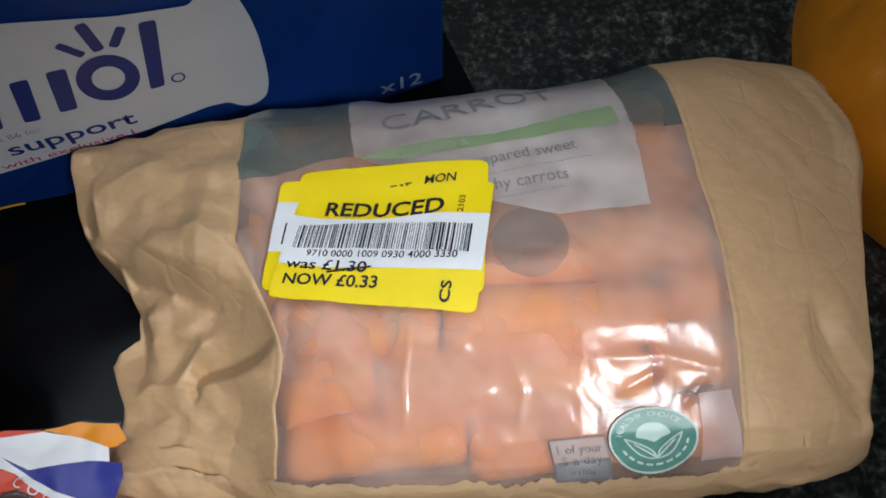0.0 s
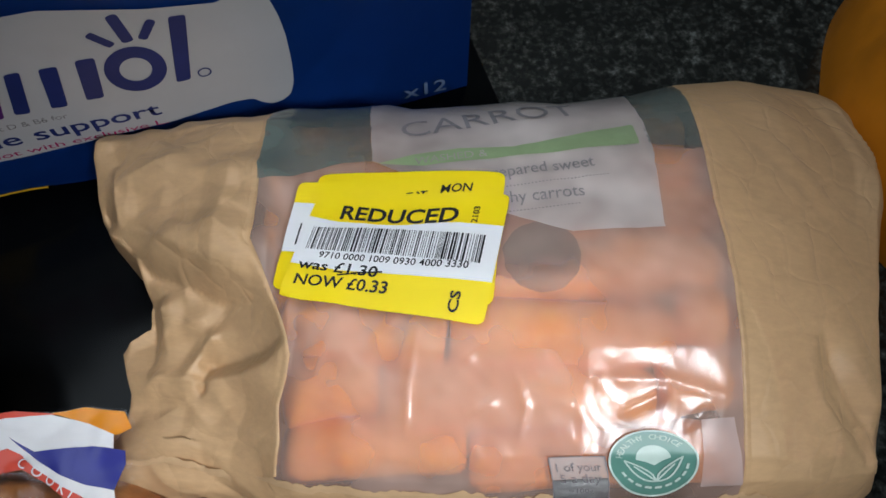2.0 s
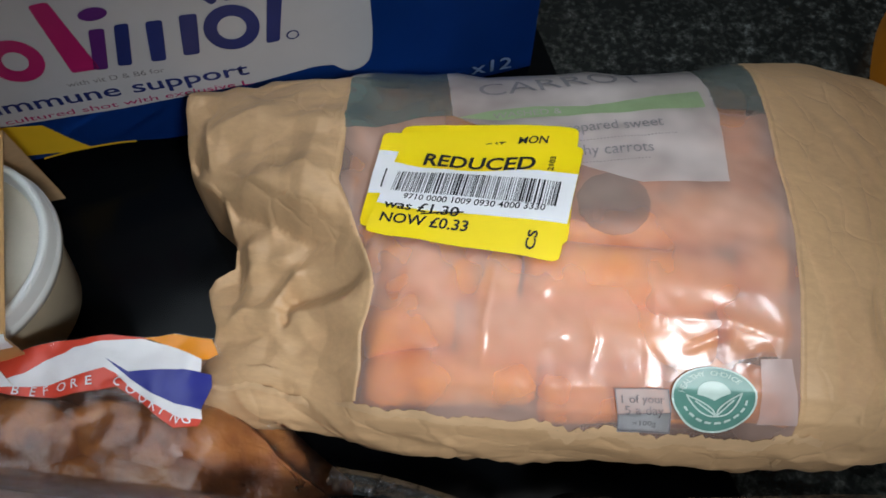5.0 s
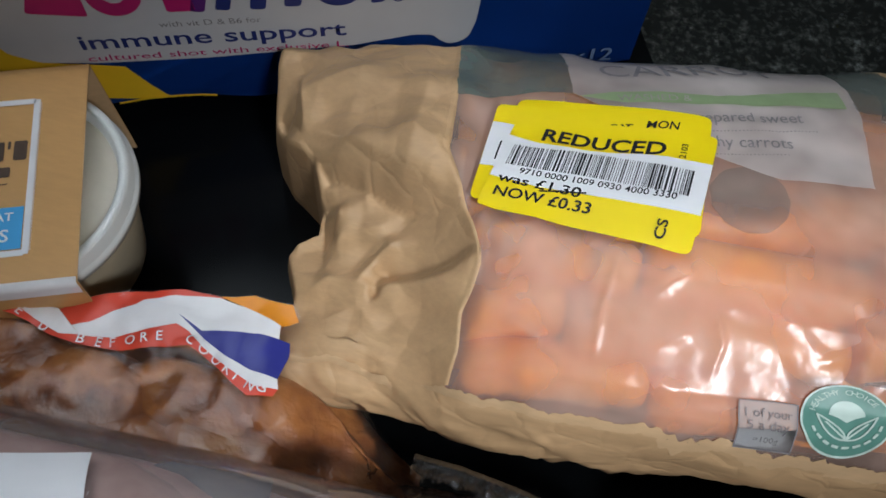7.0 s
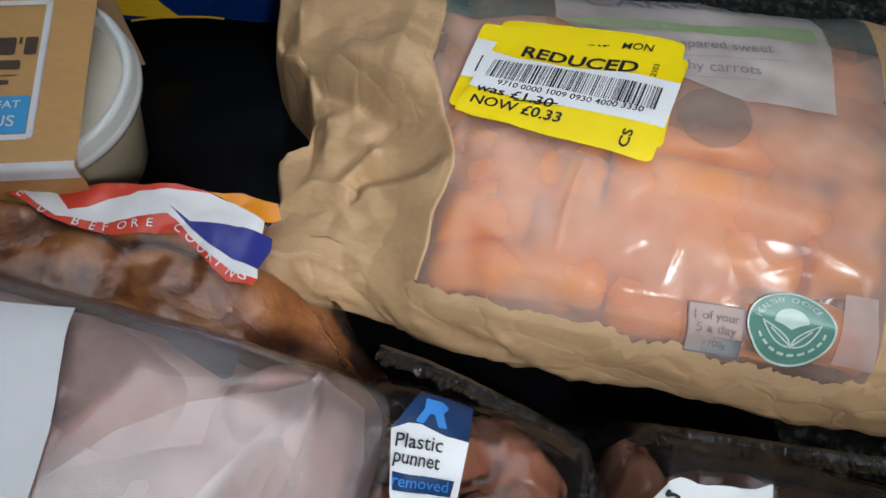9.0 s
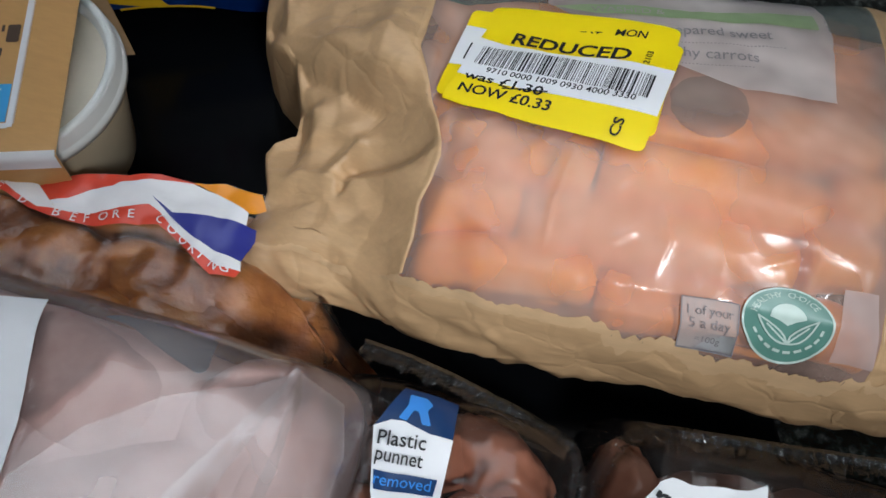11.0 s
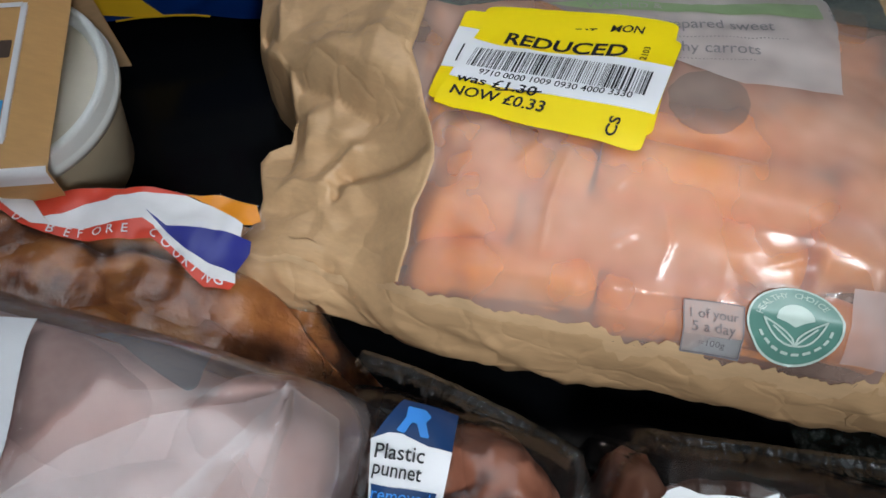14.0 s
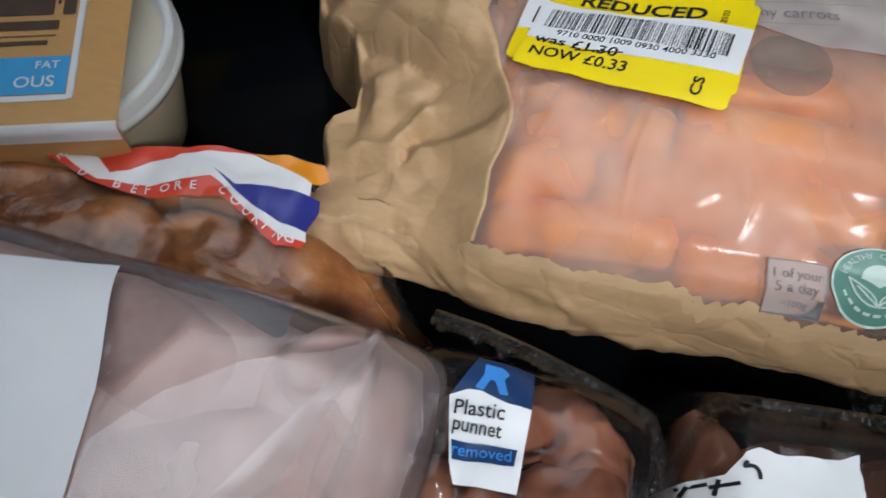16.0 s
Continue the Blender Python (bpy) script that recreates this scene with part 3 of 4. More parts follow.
part("lettering", conform(widen(words("crunchy carrots", 0.0044, 0.002), (0.0040, 0.1585), (0.0392, 0.1640)), on_bag(TOP), 0.003), GREY_INK, bag)
dots = [[(0.012 + 0.0011 * i, 0.1658 + 0.00021 * i), (0.0123 + 0.0011 * i, 0.16586 + 0.00021 * i)] for i in range(32)]
part("dotted_line", conform(strokes(dots, 0.0004), on_bag(TOP), 0), GREY_INK, bag)
dots = [[(0.012 + 0.0011 * i, 0.1562 + 0.0002 * i), (0.0123 + 0.0011 * i, 0.15626 + 0.0002 * i)] for i in range(24)]
part("dotted_line", conform(strokes(dots, 0.0004), on_bag(TOP), 0), GREY_INK, bag)
# dark brown-grey disc with an uneven rim on the film
blot = [(0.0263 + 0.0113 * (1 + 0.07 * noise.noise(Vector((3 * math.cos(q), 3 * math.sin(q), 1)))) * math.cos(q), 0.1424 + 0.0118 * (1 + 0.09 * noise.noise(Vector((2 * math.cos(q), 2 * math.sin(q), 4)))) * math.sin(q)) for q in (2 * math.pi * k / 48 for k in range(48))]
part("round_patch", conform(outline(blot), on_bag(UNDER - 0.0003), 0.0015), BLOT, bag, "dark brown-grey round patch on the film")


def quad_spot(quad, off):
    a, b, c, d = (Vector(q) for q in quad)

    def spot(u, v):
        p = (a * (1 - u) + b * u) * (1 - v) + (d * (1 - u) + c * u) * v
        return p.x, p.y, bag_top(p.x, p.y) + off
    return spot


def uv_rect(u0, v0, u1, v1, r=0.0):
    pts = [(u0, v0), (u1, v0), (u1, v1), (u0, v1)]
    return outline(rounded(pts, r) if r else pts)


def uv_words(text, u0, v, u1, tall, bold=0.0, slant=0.0, turn=False):
    bm = words(text, 1.0, bold, slant)
    xs, ys = [q.co.x for q in bm.verts], [q.co.y for q in bm.verts]
    x0, w, h = min(xs), max(xs) - min(xs), max(ys)
    for q in bm.verts:
        a, b = (q.co.x - x0) / w, q.co.y / h
        q.co = Vector((u0 + (u1 - u0) * a, v - tall * b, 0)) if not turn else Vector((u0 + tall * (1 - b), v - (u1 - u0) * a, 0))
    return bm


FIVE = [(0.0308, 0.0862), (0.0464, 0.0875), (0.0500, 0.0780), (0.0343, 0.0768)]
part("day_panel", conform(uv_rect(0, 0, 1, 1), quad_spot(FIVE, 0.0010), 0.1), PANEL, bag)
part("day_frame", conform(strokes([[(0, 0), (1, 0), (1, 1), (0, 1), (0, 0)]], 0.025), quad_spot(FIVE, 0.0013), 0.1), GREY_INK, bag)
for text, u0, v, u1, tall in (("1 of your", 0.1, 0.36, 0.9, 0.2), ("5 a day", 0.14, 0.64, 0.86, 0.2), ("=100g", 0.28, 0.87, 0.72, 0.1)):
    part("lettering", conform(uv_words(text, u0, v, u1, tall), quad_spot(FIVE, 0.0015), 0.1), GREY_INK, bag)
part("pale_patch", conform(outline([(0.0730, 0.0993), (0.0828, 0.1009), (0.0885, 0.0844), (0.0755, 0.0827)]), on_bag(UNDER), 0.0018), PINKISH, bag)

# the round badge on the window
BX, BY, BR = 0.0, 0.0, 0.0130


def on_badge(off):
    def spot(x, y):
        px, py = 0.0605 + (x * 0.0123 - y * 0.0027) / BR, 0.0874 + (x * 0.0017 + y * 0.0076) / BR
        return px, py, bag_top(px, py) + off
    return spot


badge = part("badge", conform(disc(BX, BY, BR), on_badge(0.0010), 0.0015), BADGE, bag, "round green printed badge")
part("badge_ring", conform(disc(BX, BY, BR * 1.03, hole=0.95), on_badge(0.0013), 0.0015), BADGE_PALE, badge)
part("sun_print", conform(disc(BX, BY + 0.0012, BR * 0.40, BR * 0.44, a0=0, a1=180, n=20), on_badge(0.0013), 0.0015), BADGE_PALE, badge)
part("sun_print", conform(outline([(BX - 0.0052, BY + 0.0013), (BX + 0.0052, BY + 0.0013), (BX + 0.0024, BY + 0.0002), (BX, BY - 0.0014), (BX - 0.0024, BY + 0.0002)]), on_badge(0.0013), 0.0015), BADGE_PALE, badge)
leaf = []
for side in (1, -1):
    leaf.append([(BX + side * 0.0086 * f / 10, BY - 0.0078 + 0.0078 * (f / 10) ** 0.5 + 0.0012 * (f / 10)) for f in range(11)])
    leaf.append([(BX + side * 0.0086 * f / 10, BY - 0.0078 + 0.0090 * (f / 10) ** 2.6) for f in range(11)])
    leaf.append([(BX + side * 0.0060 * f / 10, BY - 0.0078 + 0.0064 * f / 10) for f in range(11)])
part("leaf_print", conform(strokes(leaf, 0.00055), on_badge(0.0015), 0.0015), BADGE_PALE, badge)
for text, mid, flip in (("HEALTHY CHOICE", 90, 1),):
    for n, ch in enumerate(text):
        if ch != " ":
            ang = mid + 62 - 124 * n / (len(text) - 1) + 10
            bm = words(ch, 0.0021)
            half = max(v.co.x for v in bm.verts) / 2
            m = pose(BX, BY, 0, 0, 0, ang - 90) @ pose(-half, BR * 0.72, 0)
            bmesh.ops.transform(bm, matrix=m, verts=bm.verts)
            part("letter", conform(bm, on_badge(0.0015), 0.0015), BADGE_PALE, badge)
for n in range(9):
    a = radians(200 + 140 * n / 8)
    part("letter_bar", conform(strokes([[(BX + BR * 0.78 * math.cos(a), BY + BR * 0.78 * math.sin(a)), (BX + BR * 0.78 * math.cos(a + 0.16), BY + BR * 0.78 * math.sin(a + 0.16))]], 0.0008), on_badge(0.0015), 0.0015), BADGE_PALE, badge)

# ---- price labels stuck on the bag ----


def label_spot(quad, off):
    a, b, c, d = (Vector(q) for q in quad)

    def spot(u, v):
        p = (a * (1 - u) + b * u) * (1 - v) + (d * (1 - u) + c * u) * v
        # the stiff paper bridges the hollows of the film
        z = 0.1097 + 0.1324 * p.x - 0.1545 * p.y + 0.0007 * facets(p.x, p.y, 0.02, 2.6)
        return p.x, p.y, max(z, bag_top(p.x, p.y) + 0.0016) + off
    return spot


def label_piece(name, bm, quad, off, material, parent, step=0.06):
    return part(name, conform(bm, label_spot(quad, off), step), material, parent)


LABEL_A = [(-0.0449, 0.1716), (0.0148, 0.1715), (0.0125, 0.1250), (-0.0470, 0.1280)]
LABEL_B = [(-0.0511, 0.1684), (0.0095, 0.1660), (0.0060, 0.1220), (-0.0536, 0.1300)]
LABEL_C = [(-0.0442, 0.1622), (0.0164, 0.1624), (0.0102, 0.1189), (-0.0511, 0.1272)]


def bowed(bm, u0, u1, fall, sag):
    """Lettering on a base line that falls to one end and sags in the middle."""
    for q in bm.verts:
        f = (q.co.x - u0) / (u1 - u0)
        q.co.y += fall * f + sag * math.sin(math.pi * max(0.0, min(1.0, f)))
    return bm


labels = thing("price_label", (-0.017, 0.145, 0.09), "overlapping yellow and white reduced-price stickers with a barcode", "label")
label_piece("under_sticker", uv_rect(0, 0, 1, 1, 0.06), LABEL_A, 0.0006, YELLOW, labels)
label_piece("lettering", bowed(uv_words("MON", 0.645, -0.004, 0.80, 0.075, 0.01), 0.645, 0.80, -0.018, 0), LABEL_C, 0.0016, INK, labels)
label_piece("letter_bar", strokes([[(0.475, -0.008), (0.50, -0.014)], [(0.525, -0.022), (0.535, -0.004)], [(0.545, -0.024), (0.575, -0.026)], [(0.56, -0.024), (0.556, -0.004)]], 0.010), LABEL_C, 0.0016, INK, labels)
label_piece("under_sticker", uv_rect(0, 0, 1, 1, 0.06), LABEL_B, 0.0012, YELLOW, labels)
label_piece("white_band", uv_rect(0.001, 0.20, 1, 0.665), LABEL_B, 0.0014, WHITE, labels)
label_piece("barcode_bar", strokes([[(-0.024, 0.285), (-0.014, 0.495)]], 0.008), LABEL_C, 0.0016, INK, labels)
front = label_piece("top_sticker", uv_rect(0, 0, 1, 1, 0.05), LABEL_C, 0.0019, YELLOW, labels)
label_piece("white_band", outline([(0.0, 0.2), (0.165, 0.262), (0.37, 0.296), (0.5, 0.298), (0.66, 0.27), (0.79, 0.263), (0.999, 0.275), (0.999, 0.708), (0.47, 0.715), (0.25, 0.715), (0.0, 0.678)]), LABEL_C, 0.0021, WHITE, front)
label_piece("lettering", bowed(uv_words("REDUCED", 0.167, 0.232, 0.768, 0.128, 0.022), 0.167, 0.768, 0.022, 0.036), LABEL_C, 0.0023, INK, front)
label_piece("lettering", uv_words("2103", 0.836, 0.260, 0.978, 0.030, 0.008, turn=True), LABEL_C, 0.0023, INK, front)
label_piece("lettering", bowed(uv_words("9710 0000 1009 0930 4000 3330", 0.13, 0.610, 0.874, 0.056, 0.008), 0.13, 0.874, 0.016, 0.012), LABEL_C, 0.0023, INK, front)
label_piece("lettering", bowed(uv_words("was £1.30", 0.044, 0.722, 0.451, 0.088, 0.016), 0.044, 0.451, 0.030, 0), LABEL_C, 0.0023, INK, front)
label_piece("strike_line", strokes([[(0.262, 0.762), (0.36, 0.728), (0.470, 0.708)]], 0.013), LABEL_C, 0.0025, INK, front)
label_piece("lettering", uv_words("NOW £0.33", 0.054, 0.871, 0.519, 0.095, 0.016), LABEL_C, 0.0023, INK, front)
label_piece("lettering", uv_words("CS", 0.820, 0.952, 0.975, 0.048, 0.02, turn=True), LABEL_C, 0.0023, INK, front)
label_piece("crease", strokes([[(0.42, 0.005), (0.40, 0.07), (0.36, 0.13)]], 0.006), LABEL_C, 0.0021, YELLOW, front)
rng = random.Random(4)
u = 0.050
while u < 0.920:
    w = rng.choice((0.003, 0.003, 0.006, 0.010))
    top, foot = 0.316 + 0.047 * u, 0.532 + 0.05 * u
    label_piece("barcode_bar", outline([(u, top), (u + w, top), (u + w, foot), (u, foot)]), LABEL_C, 0.0023, INK, front, 0.12)
    u += w + rng.choice((0.004, 0.004, 0.007, 0.010))

# ---- carrots behind the window ----


def carrot_piece(cx, cy, length, r, turn, seed, drop=0.0):
    c, s = math.cos(radians(turn)), math.sin(radians(turn))
    rows = []
    n = 18
    for i in range(n + 1):
        f = i / n
        prof = min(1.0, 0.80 + 0.2 * f * n, 0.78 + 0.22 * (1 - f) * n)
        rad = r * prof * (1.08 - 0.22 * f) * (1 + 0.05 * noise.noise(Vector((f * 5, seed, 1))))
        a = (f - 0.5) * length
        bend = 0.0012 * math.sin(f * 3 + seed)
        x, y = cx + c * a - s * bend, cy + s * a + c * bend
        z = max(r + 0.001, min(bag_top(x, y, False) - r * 1.05, bag_top(x, y - 0.8 * r, False) - 0.65 * r, bag_top(x, y + 0.8 * r, False) - 0.65 * r) - 0.0036 - drop)
        rows.append([(x - s * rad * math.cos(q), y + c * rad * math.cos(q), z + rad * math.sin(q)) for q in (2 * math.pi * k / 16 for k in range(16))])
    bm = loft(rows, True)
    bm.verts.ensure_lookup_table()
    for row in (0, n):
        bm.faces.new([bm.verts[row * 16 + k] for k in range(16)])
    return bm


rng = random.Random(11)
CARROTS = [(-0.020, 0.0880, 0.056, 0.0096, 3), (0.040, 0.0895, 0.062, 0.0094, 4), (0.082, 0.0935, 0.022, 0.0088, 6),
           (-0.034, 0.1045, 0.030, 0.0102, 7), (0.022, 0.1055, 0.080, 0.0106, 1), (0.076, 0.1125, 0.026, 0.0100, 12),
           (-0.026, 0.1225, 0.052, 0.0104, -5), (0.034, 0.1240, 0.066, 0.0108, 4), (0.078, 0.1310, 0.020, 0.0100, -8),
           (-0.040, 0.1410, 0.036, 0.0102, 5), (0.014, 0.1420, 0.070, 0.0106, 2), (0.066, 0.1480, 0.038, 0.0102, 4),
           (-0.034, 0.1600, 0.056, 0.0102, 4), (0.028, 0.1610, 0.070, 0.0106, 4), (0.074, 0.1675, 0.022, 0.0098, -2),
           (-0.042, 0.1780, 0.044, 0.0100, 5), (0.016, 0.1790, 0.072, 0.0102, 5), (0.064, 0.1850, 0.030, 0.0098, 3),
           (-0.034, 0.1960, 0.056, 0.0092, 5), (0.024, 0.1965, 0.060, 0.0094, 4), (0.063, 0.2020, 0.026, 0.0090, 7), (-0.02, 0.213, 0.06, 0.008, 0), (0.045, 0.216, 0.05, 0.008, 6)]
CARROTS = [(*c, 0.0) for c in CARROTS]
for k in range(9):
    CARROTS += [(-0.028 + 0.003 * (k % 2), 0.092 + 0.0145 * k, 0.058, 0.0105, rng.uniform(-8, 8), 0.014), (0.036 + 0.004 * (k % 3), 0.094 + 0.0145 * k, 0.066, 0.0105, rng.uniform(-8, 8), 0.014)]
for cx, cy, length, r, turn, drop in CARROTS:
    ob = part("carrot", carrot_piece(cx, cy, length, r, turn, rng.random() * 9, drop), CARROT)
    tagged(ob, "peeled orange carrot piece behind the bag's milky window", "carrot", "carrots in the bag")

# ---- blue drinks carton, standing ----
YAW = math.atan(0.43)
DX, DY = -math.cos(YAW), -math.sin(YAW)
NX, NY = math.sin(YAW), -math.cos(YAW)


def on_card(off):
    """s metres along the front from its corner, h metres up."""
    return lambda s, h: (0.0 + DX * s + NX * off, 0.265 + DY * s + NY * off, h)


carton = thing("drinks_carton", (-0.13, 0.21, 0), "blue and white cardboard drinks carton standing upright on the hob", "carton")
CW, CH, CD = 0.285, 0.122, 0.09
edge = [(0.0, 0.0), (0.05, 0.0), (0.10, 0.004), (0.15, 0.006)]
for k in range(13):
    f = k / 12
    edge.append((0.158 + 0.075 * f, 0.014 - 0.004 * math.cos(f * 6.3 - 0.2) + 0.010 * max(0, f - 0.55) * 2))
edge += [(0.24, 0.012), (0.25, 0.0), (CW, 0.0), (CW, CH), (0.0, CH)]
bm = outline(edge)
bmesh.ops.solidify(bm, geom=bm.faces[:], thickness=0.0006)
for v in bm.verts:
    off = v.co.z
    v.co = Vector(on_card(off * 0.8)(v.co.x, v.co.y))
part("front_panel", bm, BLUE_CARD, carton, smooth=False)
for name, s0, s1, d0, d1, h0, h1 in (("side_panel", 0, 0.0006, -0.0008, -CD, 0.0, CH), ("side_panel", CW - 0.0006, CW, -0.0008, -CD, 0.0, CH), ("back_panel", 0.0007, CW - 0.0007, -CD, -CD + 0.0006, 0.0, CH), ("top_panel", 0.0007, CW - 0.0007, -0.0009, -CD + 0.0007, CH - 0.0006, CH)):
    b = block(s0, d0, h0, s1, d1, h1)
    for v in b.verts:
        v.co = Vector(on_card(v.co.y)(v.co.x, v.co.z))
    part(name, b, BLUE_CARD, carton, smooth=False)


def card_print(name, bm, material, off, step=0.02, parent=None):
    return part(name, conform(bm, on_card(off), step), material, parent or carton, smooth=False)


def slope(s):
    """The printed lines run a little down towards the corner."""
    return (s - 0.125) * 0.105


white = [(0.0759, 0.0876), (0.0745, 0.0795), (0.0737, 0.0680), (0.0741, 0.0515), (0.0752, 0.0400), (0.0775, 0.0325), (0.0810, 0.0297), (0.0860, 0.0292), (0.0900, 0.0325), (0.0925, 0.0361), (0.1004, 0.0376), (0.1244, 0.0360), (0.147, 0.0375), (0.18, 0.0395), (0.2006, 0.0420), (0.222, 0.0445), (0.24, 0.0485), (0.2495, 0.0555), (0.2535, 0.067), (0.2535, 0.085), (0.249, 0.100), (0.238, 0.112), (0.22, 0.117), (0.147, 0.1105), (0.1161, 0.0992), (0.0935, 0.0938), (0.0910, 0.0948), (0.0890, 0.1000), (0.0790, 0.0985)]
card_print("bottle_print", outline(rounded(white, 0.002, 3)), WHITE_CARD, 0.0010)
card_print("yellow_print", outline([(0.2125, 0.0405), (0.222, 0.0434), (0.24, 0.0484), (0.2494, 0.0554), (0.2534, 0.067), (0.262, 0.062), (0.268, 0.03), (0.25, 0.012), (0.236, 0.022), (0.225, 0.023), (0.2085, 0.019), (0.2005, 0.0185), (0.206, 0.0275)]), YELLOW_CARD, 0.0008)
rim = [(0.158 + 0.075 * k / 12, 0.0148 - 0.004 * math.cos(k / 12 * 6.3 - 0.2) + 0.020 * max(0, k / 12 - 0.55)) for k in range(4, 11)]
card_print("yellow_edge", strokes([rim], 0.0012), YELLOW_CARD, 0.0011, 0)
P = 0.0014
marks = [([(0.236, 0.0745), (0.224, 0.104), (0.2155, 0.104), (0.2165, 0.0695)], MAGENTA), ([(0.1905, 0.104), (0.1840, 0.104), (0.1800, 0.0660), (0.1900, 0.0670)], MAGENTA),
         ([(0.1766, 0.0872), (0.1712, 0.0863), (0.1773, 0.0648), (0.1823, 0.0660)], PURPLE), ([(0.1677, 0.0867), (0.1626, 0.0862), (0.1684, 0.0641), (0.1735, 0.0653)], NAVY),
         ([(0.1570, 0.0850), (0.1510, 0.0842), (0.1558, 0.0624), (0.1613, 0.0634)], NAVY), ([(0.1450, 0.0845), (0.1385, 0.0835), (0.1429, 0.0618), (0.1490, 0.0627)], NAVY),
         ([(0.1102, 0.0935), (0.1045, 0.0925), (0.1118, 0.0587), (0.1171, 0.0590)], NAVY)]
for poly, material in marks:
    card_print("mark", outline(rounded(poly, 0.0014, 3)), material, P)
card_print("mark", disc(0.2055, 0.0795, 0.0095, 0.0115, hole=0.45, n=36), MAGENTA, P)
card_print("mark", disc(0.1280, 0.0720, 0.0105, 0.0124, hole=0.52, n=36), NAVY, P)
card_print("mark", disc(0.1724, 0.0941, 0.0050, 0.0032, n=28), PURPLE, P)
for (ax, ay), (bx, by), w in (((0.1318, 0.0880), (0.1358, 0.0938), 0.0030), ((0.1258, 0.0885), (0.1268, 0.0990), 0.0040), ((0.1202, 0.0875), (0.1165, 0.0928), 0.0034)):
    d = Vector((bx - ax, by - ay)).normalized() * w / 2
    card_print("ray_mark", outline(rounded([(ax - d.y - d.x, ay + d.x - d.y), (bx - d.y + d.x, by + d.x + d.y), (bx + d.y + d.x, by - d.x + d.y), (ax + d.y - d.x, ay - d.x - d.y)], w * 0.4, 4)), NAVY, P)
card_print("round_mark", disc(0.1062, 0.0605, 0.0026, hole=0.75, n=20), NAVY, P, 0)


def card_words(text, s0, s1, h, tall, material, bold=0.0):
    bm = words(text, tall, bold)
    w = max(v.co.x for v in bm.verts)
    for v in bm.verts:
        s = s0 + (s1 - s0) * v.co.x / w
        v.co = Vector((s, h + v.co.y + slope(s), 0))
    card_print("lettering", bm, material, P, 0)


card_words("immune support", 0.2245, 0.1272, 0.0428, 0.0078, NAVY, 0.012)
card_words("with vit D & B6 for", 0.1945, 0.1582, 0.0526, 0.0030, GREY_INK)
card_words("cultured shot with exclusive L.", 0.2240, 0.1268, 0.0360, 0.0034, MAGENTA)
card_words("x12", 0.0300, 0.0104, 0.0160, 0.0086, PALE_BLUE, 0.012)

# ---- round tub with a card sleeve ----
TX, TY, TR = -0.2045, 0.1145, 0.0475
tub = thing("food_tub", (TX, TY, 0), "round white-lidded plastic tub in a brown card sleeve", "tub")


def turned(profile, n=72):
    rows = [[(TX + r * math.cos(2 * math.pi * k / n), TY + r * math.sin(2 * math.pi * k / n), z) for k in range(n)] for r, z in profile]
    return loft(rows, True)


part("body", turned([(0.0005, 0.0005), (0.028, 0.0005), (0.030, 0.003), (0.0375, 0.046), (0.0375, 0.0495)]), TUB_BODY, tub)
part("lid", turned([(0.0385, 0.0470), (0.0404, 0.0475), (0.0406, 0.0505), (0.0398, 0.0512), (0.0394, 0.0518), (0.0394, 0.0570), (0.0386, 0.0582), (0.0368, 0.0583), (0.0358, 0.0572), (0.0352, 0.0535), (0.0345, 0.0528)]), TUB_WHITE, tub, "white rimmed plastic lid")
part("lid_panel", turned([(0.0348, 0.0529), (0.0300, 0.0526), (0.0290, 0.0534), (0.0005, 0.0534)]), LID_CREAM, tub, "cream translucent lid panel")
EX, EY = math.cos(radians(20)), math.sin(radians(20))


def on_sleeve(off):
    """a to the sleeve's side, b along it, over the top and down both ends."""
    def spot(a, b):
        half, up, r = 0.0415, 0.0645, 0.003
        if abs(b) <= half:
            y, z, ny, nz = b, up, 0, 1
        else:
            d = abs(b) - half
            sg = math.copysign(1, b)
            y, z, ny, nz = sg * (half + 0.003 * min(1, d / 0.05)), up - d, sg, 0.1
        x0, y0 = a, y + ny * off
        return TX + EX * x0 - EY * y0, TY + EY * x0 + EX * y0, z + nz * off
    return spot


def sleeve_print(name, bm, material, off, label=""):
    return part(name, conform(bm, on_sleeve(off), 0.0035), material, sleeve, label)


bm = outline([(-0.032, -0.099), (0.0268, -0.099), (0.0268, 0.099), (-0.032, 0.099)])
sleeve = part("sleeve", conform(bm, on_sleeve(0), 0.0035), SLEEVE, tub, "brown card sleeve with white and blue print")
bm = outline([(-0.032, -0.099), (0.0268, -0.099), (0.0268, 0.099), (-0.032, 0.099)])
part("sleeve_lining", conform(bm, on_sleeve(-0.0005), 0.0035), KRAFT_EDGE, sleeve)
sleeve_print("frame_line", strokes([[(0.0108, -0.030), (0.0108, 0.027)], [(0.0097, -0.030), (-0.030, -0.030)], [(0.0097, 0.027), (-0.030, 0.027)]], 0.0021), PRINT_WHITE, 0.0003)
ticks = [[(0.0122, -0.029 + 0.0011 * k), (0.0117, -0.029 + 0.0011 * k)] for k in range(51)]
sleeve_print("frame_teeth", strokes(ticks, 0.0005), PRINT_WHITE, 0.0003)
sleeve_print("blue_panel", outline([(-0.03, -0.0285), (0.0094, -0.0285), (0.0094, -0.0135), (-0.03, -0.0135)]), SKY_BLUE, 0.0003)
for text, x0, x1, y, tall in (("FAT", -0.0015, 0.0065, -0.0185, 0.0030), ("OUS", -0.0075, 0.0055, -0.0258, 0.0044)):
    sleeve_print("lettering", widen(words(text, tall, 0.010), (x0, y), (x1, y)), PRINT_WHITE, 0.0006)
